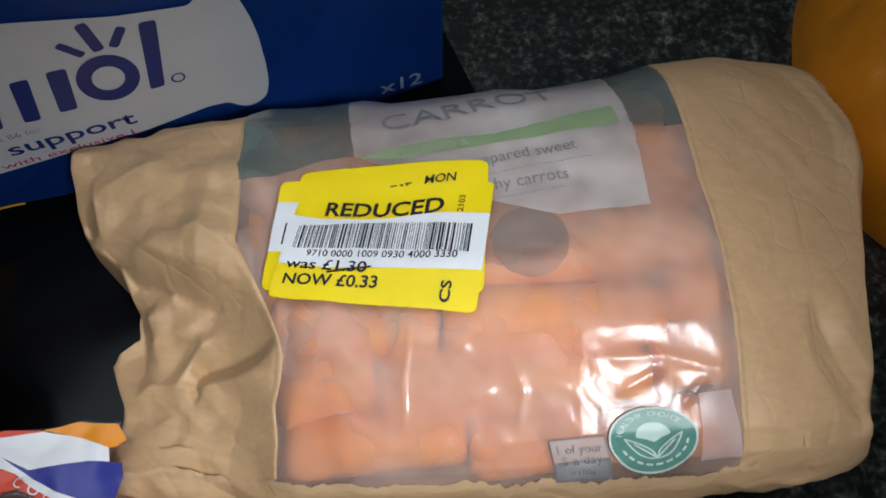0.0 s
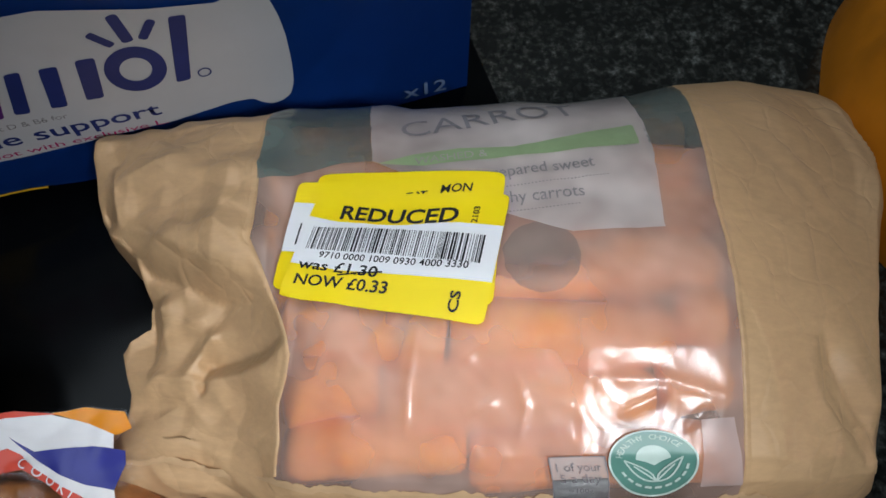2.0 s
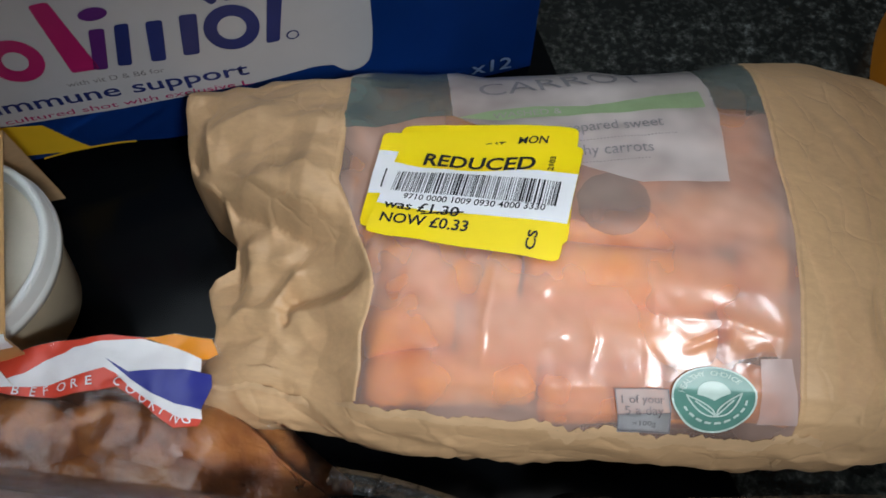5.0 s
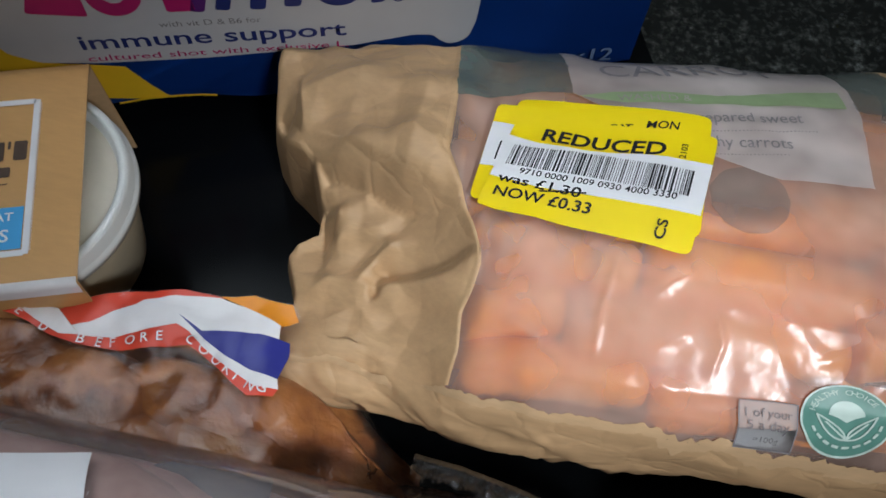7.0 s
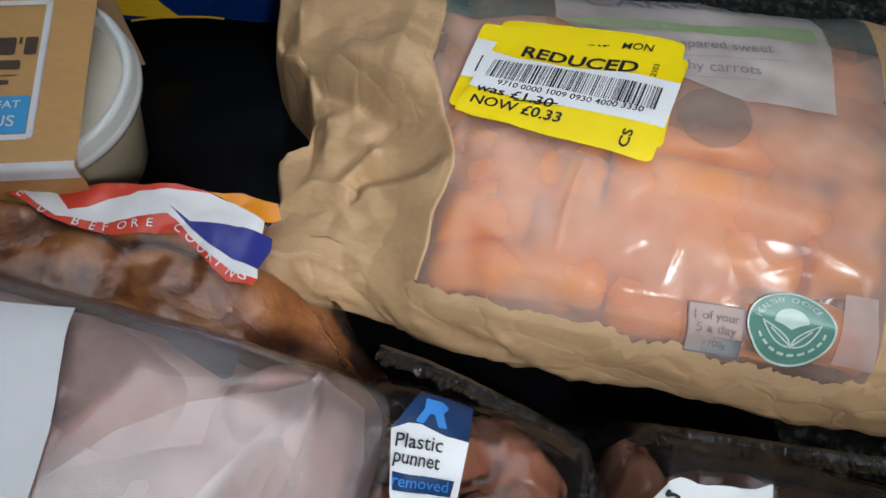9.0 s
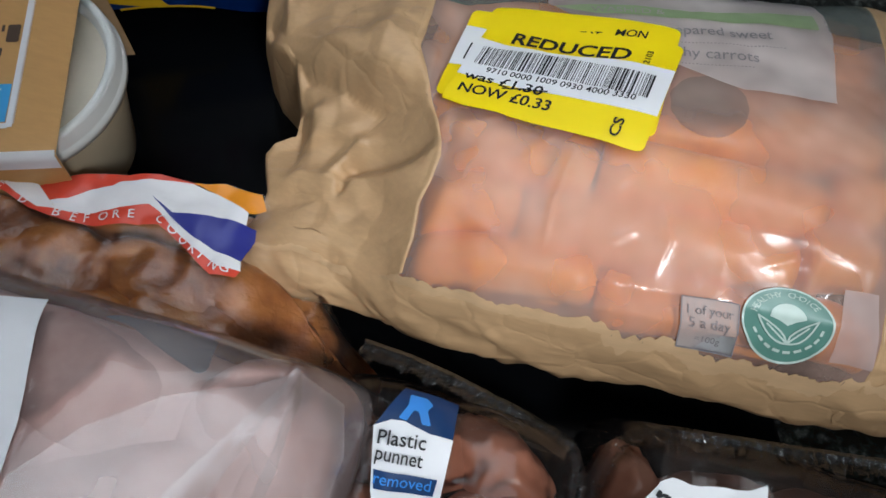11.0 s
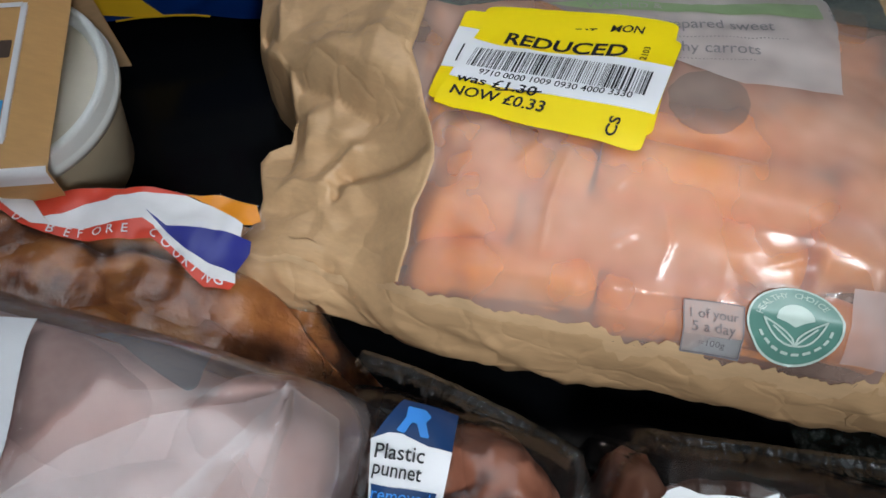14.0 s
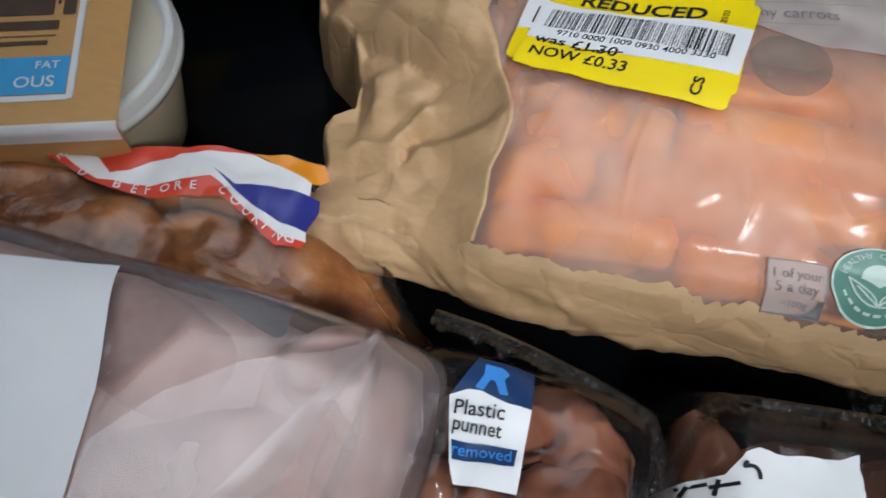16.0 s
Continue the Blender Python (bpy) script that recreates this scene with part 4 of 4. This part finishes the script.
for x0, x1, y0, y1 in ((-0.028, 0.0015, 0.0040, 0.0115), (0.0025, 0.0035, 0.0085, 0.0115), (0.0045, 0.0088, 0.0040, 0.0115), (-0.02, 0.0040, -0.0022, 0.0016), (-0.03, 0.0035, -0.0050, -0.0046), (-0.015, 0.0012, -0.0086, -0.0068)):
    sleeve_print("print_bar", outline(rounded([(x0, y0), (x1, y0), (x1, y1), (x0, y1)], min(0.0008, (y1 - y0) * 0.4, (x1 - x0) * 0.4))), BROWN_INK, 0.0003)
sleeve_print("white_strip", outline([(-0.03, -0.0485), (0.0265, -0.0485), (0.0265, -0.0400), (-0.03, -0.0400)]), PRINT_WHITE, 0.0003)
# ---- pack of roasted pieces with a bright printed header ----


def roast_top(x, y):
    d = (y - (0.096 - 0.9 * max(0.0, x + 0.105)))
    z = 0.047 * soft(0.015, 0.004, d) + 0.002 * soft(0, -0.03, d)
    z += 0.0030 * (fold_noise(x, y, 30, 2.7) - 0.4) + 0.0012 * (fold_noise(x, y, 90, 1.2) - 0.4)
    z -= 0.010 * soft(-0.10, -0.075, x) + 0.016 * soft(-0.075, -0.052, x)
    return max(0.001, z)


def on_roast(off):
    return lambda x, y: (x, y, roast_top(x, y) + off)


roast = thing("roast_pack", (-0.14, 0.05, 0), "clear pack of brown roasted pieces with a tricolour printed header", "food pack")
PACK = [(-0.245, 0.088), (-0.191, 0.0818), (-0.1752, 0.0803), (-0.1664, 0.0864), (-0.158, 0.0906), (-0.1471, 0.0928), (-0.1257, 0.0947), (-0.115, 0.0975), (-0.102, 0.0972), (-0.094, 0.088), (-0.052, 0.062), (-0.05, 0.035), (-0.06, -0.05), (-0.245, -0.05)]
part("film_cover", conform(outline(PACK), on_roast(0.0012), 0.003), CLEAR_FILM, roast, "shiny clear film")
part("backing", conform(outline(PACK), lambda x, y: (x, y, max(0.0006, roast_top(x, y) - 0.020)), 0.006), ROAST, roast)
HEAD = [("red_stripe", [(-0.1749, 0.0796), (-0.166, 0.0856), (-0.1576, 0.0899), (-0.1467, 0.0921), (-0.1372, 0.094), (-0.1225, 0.0941), (-0.1398, 0.0916), (-0.1494, 0.0883), (-0.1572, 0.0829), (-0.1632, 0.0771), (-0.168, 0.0748)], RED),
        ("white_stripe", [(-0.168, 0.0748), (-0.1632, 0.0771), (-0.1572, 0.0829), (-0.1494, 0.0883), (-0.1398, 0.0916), (-0.1252, 0.0937), (-0.1128, 0.0921), (-0.1041, 0.0891), (-0.1034, 0.0848), (-0.1099, 0.0848), (-0.1274, 0.0817), (-0.1363, 0.0854), (-0.1355, 0.0819), (-0.1446, 0.078), (-0.1542, 0.0737), (-0.1637, 0.0721)], PRINT_WHITE),
        ("orange_stripe", [(-0.1254, 0.0942), (-0.1148, 0.0969), (-0.1022, 0.0965), (-0.0990, 0.0917), (-0.1036, 0.0889), (-0.1127, 0.0918)], ORANGE),
        ("blue_stripe", [(-0.1363, 0.0854), (-0.1274, 0.0817), (-0.1099, 0.0848), (-0.1000, 0.0846), (-0.0990, 0.0805), (-0.1000, 0.072), (-0.1093, 0.0729), (-0.1174, 0.0752), (-0.1255, 0.079)], FLAG_BLUE),
        ("white_strip", [(-0.1363, 0.0854), (-0.1255, 0.079), (-0.1174, 0.0752), (-0.1093, 0.0729), (-0.1000, 0.072), (-0.0990, 0.069), (-0.1059, 0.0681), (-0.116, 0.0719), (-0.125, 0.0763), (-0.1355, 0.0819)], PRINT_WHITE),
        ("red_band", [(-0.2055, 0.081), (-0.1955, 0.079), (-0.1888, 0.0778), (-0.1794, 0.0741), (-0.1705, 0.0712), (-0.1636, 0.072), (-0.1542, 0.0737), (-0.1446, 0.078), (-0.1355, 0.0819), (-0.1312, 0.0805), (-0.125, 0.0763), (-0.116, 0.0719), (-0.1059, 0.0681), (-0.0990, 0.069), (-0.1000, 0.0665), (-0.1074, 0.0648), (-0.1127, 0.0674), (-0.1203, 0.072), (-0.1292, 0.0759), (-0.1369, 0.0738), (-0.1496, 0.0701), (-0.1635, 0.069), (-0.1729, 0.0701), (-0.1818, 0.073), (-0.1868, 0.0739), (-0.1932, 0.0748), (-0.2055, 0.076)], RED),
        ("white_edge", [(-0.2075, 0.0855), (-0.1979, 0.0833), (-0.1906, 0.081), (-0.1806, 0.0791), (-0.1749, 0.0796), (-0.168, 0.0748), (-0.1636, 0.072), (-0.1705, 0.0712), (-0.1794, 0.0741), (-0.1888, 0.0778), (-0.1955, 0.079), (-0.2055, 0.081)], PRINT_WHITE)]
for k, (name, poly, material) in enumerate(HEAD):
    part(name, conform(outline(poly), on_roast(0.0016 + 0.00015 * k), 0.002), material, roast)
BASE = [(-0.1946, 0.0773), (-0.1859, 0.0745), (-0.1765, 0.0710), (-0.1668, 0.0692), (-0.1554, 0.0697), (-0.1441, 0.0734), (-0.1322, 0.0774), (-0.1260, 0.0749), (-0.1169, 0.0702), (-0.1067, 0.0661), (-0.1002, 0.0672)]
for ch, x in zip("EDBEFORECOOKING", (-0.1865, -0.1780, -0.1640, -0.1583, -0.1538, -0.1491, -0.1443, -0.1396, -0.1312, -0.1266, -0.1220, -0.1172, -0.1132, -0.1094, -0.1050)):
    y, y2 = interp(BASE, x), interp(BASE, x + 0.003)
    bm = words(ch, 0.0032, 0.008)
    bmesh.ops.transform(bm, matrix=pose(x, y, 0, 0, 0, math.degrees(math.atan2(y2 - y, 0.003))), verts=bm.verts)
    part("letter", conform(bm, on_roast(0.0031), 0), PRINT_WHITE, roast)
rng = random.Random(5)
for k, (cx, cy, rx, ry, turn) in enumerate([(-0.192, 0.060, 0.026, 0.013, 8), (-0.158, 0.056, 0.022, 0.014, -10), (-0.124, 0.062, 0.024, 0.011, -4), (-0.094, 0.062, 0.026, 0.009, -25), (-0.150, 0.036, 0.030, 0.013, 12), (-0.105, 0.044, 0.026, 0.012, -15), (-0.072, 0.050, 0.022, 0.009, -25), (-0.200, 0.030, 0.03, 0.016, 0)]):
    top = roast_top(cx, cy)
    ob = part("roasted_piece", kept_under(lump(cx, cy, max(0.012, top - 0.0125), rx * 1.15, ry * 1.2, 0.0128, turn, 0.2, 1.9, k + 1.0, square=0.85), roast_top, 0.0006), ROAST)
    tagged(ob, "glazed dark brown roasted piece inside the printed pack", "roasted food", "roasted pieces")

# ---- tray of pale meat under clear film ----
MX0, MX1, MY0, MY1 = -0.235, -0.0405, -0.075, 0.0475


def tray_top(x, y):
    a = min(1.0, abs((x - (MX0 + MX1) / 2) / ((MX1 - MX0) / 2)))
    b = min(1.0, abs((y - (MY0 + MY1) / 2) / ((MY1 - MY0) / 2)))
    z = 0.092 * (1 - a ** 5) ** 0.22 * (1 - b ** 5) ** 0.25
    z -= 0.0016 * (fold_noise(x, y, 24, 6.6) - 0.4) + 0.0004 * (fold_noise(x, y, 80, 4.1) - 0.4)
    # a star of folds near the corner
    for ax, ay, depth in ((-0.060, 0.012, 0.0030), (-0.098, 0.022, 0.0025), (-0.050, -0.02, 0.0025), (-0.088, 0.043, 0.0020)):
        dx, dy = ax + 0.063, ay - 0.0365
        f = max(0.0, min(1.0, ((x + 0.063) * dx + (y - 0.0365) * dy) / (dx * dx + dy * dy)))
        d = math.hypot(x + 0.063 - f * dx, y - 0.0365 - f * dy)
        z += 0.9 * depth * math.exp(-d / 0.0016) * (1 - 0.6 * f)
    return max(0.0, z)


tray = thing("meat_tray", (-0.14, -0.01, 0), "film-wrapped tray of pale pink meat with a white label", "meat tray")
rows = []
for i in range(141):
    x = (MX0 + MX1) / 2 + (MX1 - MX0) / 2 * math.sin(math.pi * (i / 140 - 0.5))
    rows.append([(x, y, tray_top(x, y) if 0 < i < 140 and 0 < j < 110 else 0.004) for j, y in ((j, (MY0 + MY1) / 2 + (MY1 - MY0) / 2 * math.sin(math.pi * (j / 110 - 0.5))) for j in range(111))])
part("film_cover", loft(rows), TRAY_FILM, tray, "tight clear film with shiny folds")
part("tray", block(MX0 + 0.006, MY0 + 0.006, 0.0005, MX1 - 0.006, MY1 - 0.006, 0.034, 0.006), TRAY, tray)
part("film_overlap", conform(outline([(-0.0625, 0.0355), (-0.072, 0.0275), (-0.090, 0.0180), (-0.105, 0.0050), (-0.116, -0.010), (-0.112, -0.05), (-0.048, -0.05), (-0.046, 0.02), (-0.0500, 0.0330)]), lambda x, y: (x, y, tray_top(x, y) + 0.0008), 0.003), OVER_FILM, tray, "second layer of wrapping film")
# milky wedges paint the bright streaks that run along the film's pleats
for wedge in ([(-0.0625, 0.0362), (-0.0690, 0.0200), (-0.0830, -0.0100), (-0.0960, -0.0400), (-0.0800, -0.0400), (-0.0730, -0.0100), (-0.0655, 0.0180)], [(-0.0618, 0.0358), (-0.0605, 0.0150), (-0.0640, -0.0250), (-0.0600, -0.0250), (-0.0582, 0.0100), (-0.0590, 0.0280)], [(-0.0625, 0.0365), (-0.0850, 0.0392), (-0.1020, 0.0385), (-0.0880, 0.0372)]):
    part("pleat_streak", conform(outline(wedge), lambda x, y: (x, y, tray_top(x, y) + 0.0013), 0.003), STREAK_FILM, tray, "film pleat with its bright streak put in as milky colour")
part("tray_rim", conform(outline(rounded([(-0.1175, 0.0350), (-0.1087, 0.0340), (-0.1010, 0.0309), (-0.0935, 0.0284), (-0.0857, 0.0261), (-0.0839, 0.0278), (-0.0874, 0.0397), (-0.0989, 0.0381), (-0.1138, 0.0373)], 0.001)), lambda x, y: (x, y, tray_top(x, y) - 0.0012), 0.003), TRAY, tray, "grey plastic rim showing beside the meat")
WLAB = [(-0.185, 0.0200), (-0.1325, 0.0345), (-0.1235, 0.0120), (-0.1195, 0.0010), (-0.1140, -0.0300), (-0.185, -0.045)]
tag = part("paper_label", conform(outline(WLAB), lambda x, y: (x, y, max(tray_top(x, y), tray_top(x - 0.002, y), tray_top(x + 0.002, y)) + 0.0009), 0.003), WHITE, tray, "large white paper label")
for k, (ax, ay, bx, by, w) in enumerate([(-0.1510, 0.0050, -0.1508, -0.0010, 0.0012), (-0.1510, -0.0045, -0.1500, -0.0050, 0.0016), (-0.1500, -0.0062, -0.1490, -0.0068, 0.0012)]):
    part("print_bar", conform(strokes([[(ax, ay), (bx, by)]], w), lambda x, y: (x, y, tray_top(x, y) + 0.0022), 0), INK, tag)
part("label_foot", conform(outline([(-0.17, -0.0345), (-0.1152, -0.0262), (-0.1142, -0.0295), (-0.17, -0.0405)]), lambda x, y: (x, y, tray_top(x, y) + 0.0020), 0.004), ORANGE, tag)
ob = part("meat_piece", kept_under(lump(-0.138, -0.014, 0.050, 0.086, 0.053, 0.0325, 0, 0.03, 1.5, 9.0, square=0.5), tray_top, 0.004), PALE_MEAT)
tagged(ob, "broad pale pink meat fillet filling the wrapped tray", "meat", "fillets in the tray")
for k, (cx, cy, rx, ry, turn) in enumerate([(-0.118, 0.016, 0.034, 0.020, -12), (-0.092, -0.005, 0.040, 0.018, 28), (-0.071, 0.002, 0.020, 0.034, 6), (-0.085, -0.040, 0.036, 0.024, 10), (-0.150, -0.015, 0.036, 0.028, 20), (-0.186, 0.008, 0.036, 0.03, 0), (-0.17, -0.05, 0.05, 0.02, 0), (-0.074, 0.024, 0.018, 0.013, 40), (-0.060, -0.015, 0.017, 0.046, 0), (-0.061, 0.022, 0.017, 0.022, 10), (-0.058, -0.045, 0.016, 0.026, 0)]):
    ob = part("meat_piece", kept_under(lump(cx, cy, 0.057, rx, ry, 0.0285, turn, 0.10, 1.5, k + 3.0, square=0.7), tray_top, 0.0022), PALE_MEAT)
    tagged(ob, "pale pink raw meat fillet lying in the wrapped tray", "meat", "fillets in the tray")

# ---- two film bags of brown-skinned roots ----


def pouch_top(x, y, box, high, seed):
    x0, x1, y0, y1 = box
    a = min(1.0, abs((x - (x0 + x1) / 2) / ((x1 - x0) / 2)))
    b = min(1.0, abs((y - (y0 + y1) / 2) / ((y1 - y0) / 2)))
    z = high * (1 - a ** 5) ** 0.3 * (1 - b ** 11) ** 0.3
    return max(0.003, z + 0.003 * (fold_noise(x, y, 45, seed) - 0.4) + 0.0008 * (fold_noise(x, y, 140, seed + 2) - 0.4))


def pouch(name, box, high, seed, turn, label):
    """A pillow of film with a serrated, flattened seal along its far edge."""
    x0, x1, y0, y1 = box
    ob = thing(name, ((x0 + x1) / 2, (y0 + y1) / 2, 0), label, "food bag", "film bags of roots")
    top = lambda x, y: pouch_top(x, y, box, high, seed)
    rows = []
    for i in range(81):
        x = (x0 + x1) / 2 + (x1 - x0) / 2 * math.sin(math.pi * (i / 80 - 0.5))
        rows.append([(x, y, top(x, y) if 0 < i < 80 and 0 < j < 80 else 0.003) for j, y in ((j, (y0 + y1) / 2 + (y1 - y0) / 2 * math.sin(math.pi * (j / 80 - 0.5))) for j in range(81))])
    part("film_cover", loft(rows), POUCH_FILM, ob, "shiny clear film")
    return ob, top


def seal_strip(owner, line, width, lift, seed, material, droop=0.0):
    rows = []
    n = 260
    for i in range(n + 1):
        f = i / n * (len(line) - 1)
        k = min(int(f), len(line) - 2)
        a, b = Vector(line[k]), Vector(line[k + 1])
        p = a + (b - a) * (f - k)
        d = (b - a).normalized()
        out = Vector((-d.y, d.x, 0))
        tooth = width * (0.8 + 0.3 * ((i % 5) / 5) + 0.9 * max(0, noise.noise(Vector((i * 0.09, seed, 0)))) + 0.35 * noise.noise(Vector((i * 0.5, seed, 7))))
        wave = 0.0022 * noise.noise(Vector((i * 0.07, seed, 3))) + 0.0010 * noise.noise(Vector((i * 0.4, seed, 5)))
        crimp = 0.0011 * (abs((i % 6) - 3) / 3 - 0.5) * (0.5 + abs(noise.noise(Vector((i * 0.11, seed, 9)))) * 2)
        rows.append([tuple(p - out * 0.003 + Vector((0, 0, -0.003))), tuple(p - out * 0.001 + Vector((0, 0, wave * 0.5 + crimp))), tuple(p + out * tooth * 0.25 + Vector((0, 0, wave - crimp * 0.6))),
                     tuple(p + out * tooth * 0.6 + d * crimp + Vector((0, 0, lift + wave + crimp))), tuple(p + out * tooth + Vector((0, 0, lift * 1.6 - droop - wave + crimp * 0.5)))])
    part("seal_strip", loft(rows), material, owner, "serrated crimped film edge", smooth=False)


one, top_one = pouch("root_bag", (-0.062, 0.0215, -0.085, 0.0545), 0.056, 1.3, 0, "clear film bag of brown roots with a blue and white label")
seal_strip(one, [(0.0200, 0.020, 0.040), (0.0205, 0.036, 0.043), (0.0140, 0.0465, 0.046), (-0.0020, 0.0500, 0.049), (-0.024, 0.0535, 0.052), (-0.039, 0.0555, 0.053), (-0.0535, 0.0560, 0.054)], 0.0042, 0.0012, 2.0, SEAL_FILM)
part("print_band", conform(outline([(-0.0535, 0.0530), (-0.0395, 0.0535), (-0.022, 0.0512), (-0.001, 0.0475), (0.013, 0.0440), (0.0130, 0.0405), (-0.005, 0.0440), (-0.024, 0.0475), (-0.040, 0.0495), (-0.0535, 0.0480)]), lambda x, y: (x, y, top_one(x, y) + 0.0006), 0.003), DARK_FILM, one)
lay = lambda off: (lambda x, y: (x, y, max(top_one(x, y), 0.5 * top_one(x, y) + 0.25 * top_one(x + 0.003, y) + 0.25 * top_one(x, y + 0.003)) + off))
PUN_BLUE = [(-0.0372, 0.0470), (-0.0208, 0.0470), (-0.0195, 0.0340), (-0.0290, 0.0340), (-0.0425, 0.0325)]
PUN_WHITE = [(-0.0425, 0.0330), (-0.0380, 0.0356), (-0.0340, 0.0362), (-0.0260, 0.0345), (-0.0195, 0.0350), (-0.0182, 0.0115), (-0.0350, 0.0100), (-0.0375, 0.0150)]
tag = part("printed_label", conform(outline(PUN_BLUE), lay(0.0012), 0.003), PUNNET_BLUE, one, "dark blue and white printed label")
part("white_panel", conform(outline(PUN_WHITE), lay(0.0017), 0.003), WHITE, tag)
part("blue_bar", conform(outline([(-0.0385, 0.0210), (-0.0207, 0.0232), (-0.0207, 0.0182), (-0.0370, 0.0160)]), lay(0.0022), 0.003), PUNNET_BLUE, tag)
part("logo_mark", conform(outline(rounded([(-0.0350, 0.0448), (-0.0300, 0.0450), (-0.0276, 0.0430), (-0.0288, 0.0410), (-0.0266, 0.0368), (-0.0292, 0.0366), (-0.0312, 0.0402), (-0.0326, 0.0402), (-0.0337, 0.0364), (-0.0362, 0.0366), (-0.0346, 0.0412)], 0.0006)), lay(0.0018), 0.003), BRIGHT_BLUE, tag)
for text, a, b, tall, material in (("Plastic", (-0.0402, 0.0280), (-0.0262, 0.0298), 0.0041, INK), ("punnet", (-0.0393, 0.0236), (-0.0258, 0.0250), 0.0041, INK), ("removed", (-0.0378, 0.0172), (-0.0217, 0.0192), 0.0034, BRIGHT_BLUE)):
    part("lettering", conform(widen(words(text, tall, 0.006), a, b), lay(0.0027), 0.003), material, tag)
two, top_two = pouch("root_bag", (0.0225, 0.150, -0.085, 0.0655), 0.055, 4.7, 0, "clear film bag of brown roots with a torn white label")
seal_strip(two, [(0.150, 0.0730, 0.042), (0.110, 0.0680, 0.045), (0.0780, 0.0630, 0.047), (0.0440, 0.0580, 0.049), (0.0340, 0.0560, 0.050)], 0.0050, 0.0022, 5.0, SEAL_FILM)
seal_strip(two, [(0.0340, 0.0555, 0.050), (0.0275, 0.0500, 0.046), (0.0235, 0.038, 0.043), (0.0225, 0.020, 0.040)], 0.0022, 0.0012, 8.0, SEAL_FILM)
lay2 = lambda off: (lambda x, y: (x, y, top_two(x, y) + off))
part("dark_print", conform(outline([(0.0405, 0.0560), (0.075, 0.0610), (0.120, 0.0650), (0.145, 0.0650), (0.145, -0.03), (0.045, -0.03), (0.0400, 0.030)]), lay2(-0.0008), 0.004), DARK_FILM, two, "dark brown printed film")
P2W = [(0.0215, 0.0290), (0.0300, 0.0325), (0.0360, 0.0345), (0.0400, 0.0415), (0.0430, 0.0435), (0.0510, 0.0430), (0.0570, 0.0448), (0.0640, 0.0455), (0.0685, 0.0485), (0.0745, 0.010), (0.0230, 0.005)]
tag = part("white_label", conform(outline(P2W, 0.0004), lay2(0.0012), 0.003), WHITE, two, "torn white paper label")
curl = [(0.0415 + 0.0025 * math.cos(a / 3) * (1 - a / 30), 0.0350 + 0.0004 * a + 0.0012 * math.sin(a / 2)) for a in range(12)]
part("print_mark", conform(strokes([curl, [(0.026, 0.0295), (0.032, 0.0312)], [(0.033, 0.0305), (0.039, 0.0325)], [(0.027, 0.0275), (0.028, 0.0300)], [(0.034, 0.0285), (0.0345, 0.0325)]], 0.0011), lay2(0.0018), 0), INK, tag)
for k, (cx, cy, rx, ry, turn, top) in enumerate([(-0.005, 0.034, 0.019, 0.011, -25, top_one), (-0.028, 0.032, 0.018, 0.012, 15, top_one), (-0.004, 0.012, 0.018, 0.014, 40, top_one), (-0.034, 0.004, 0.020, 0.014, 0, top_one), (0.0, -0.02, 0.018, 0.02, 0, top_one), (-0.04, -0.03, 0.016, 0.025, 0, top_one),
                                               (0.034, 0.040, 0.010, 0.014, 15, top_two), (0.060, 0.038, 0.020, 0.013, 10, top_two), (0.095, 0.040, 0.024, 0.013, -5, top_two), (0.050, 0.010, 0.024, 0.014, 0, top_two), (0.10, 0.008, 0.026, 0.016, 20, top_two), (0.07, -0.03, 0.04, 0.02, 0, top_two)]):
    r = 0.0155
    ob = part("root", kept_under(lump(cx, cy, max(r, top(cx, cy) - r - 0.0010), rx * 1.1, ry * 1.1, r, turn, 0.2, 1.7, k + 2.0), top, 0.0008), BROWN_SKIN)
    tagged(ob, "smooth pinkish brown root inside a film bag", "root vegetable", "roots in film bags")

# ---- orange plastic bag beyond the paper bag ----


def orange_place(r, q):
    """r from the middle to the edge, q round it: a slack bag with gathered folds."""
    far = 0.112 * (1 + 0.10 * noise.noise(Vector((math.cos(q) * 1.6, math.sin(q) * 1.6, 5))))
    x, y = 0.267 + far * r * math.cos(q), 0.262 + far * r * math.sin(q)
    z = 0.080 * (1 - r ** 4) ** 0.6
    gather = abs(noise.noise(Vector((math.cos(q) * 5, math.sin(q) * 5, 1.5)))) * 2
    z += soft(0.15, 0.6, r) * soft(1.0, 0.8, r) * (0.016 * (gather - 0.5) + 0.022 * facets(x, y, 0.030, 7.7) + 0.010 * facets(x, y, 0.012, 2.9))
    return x, y, max(0.0, z) - 0.0035


rows = [[orange_place(i / 120, 2 * math.pi * k / 200) for k in range(200)] for i in range(121)]
ob = part("orange_bag", loft(rows, True), ORANGE_BAG)
tagged(ob, "crumpled glossy orange plastic food bag on the granite worktop", "food bag")
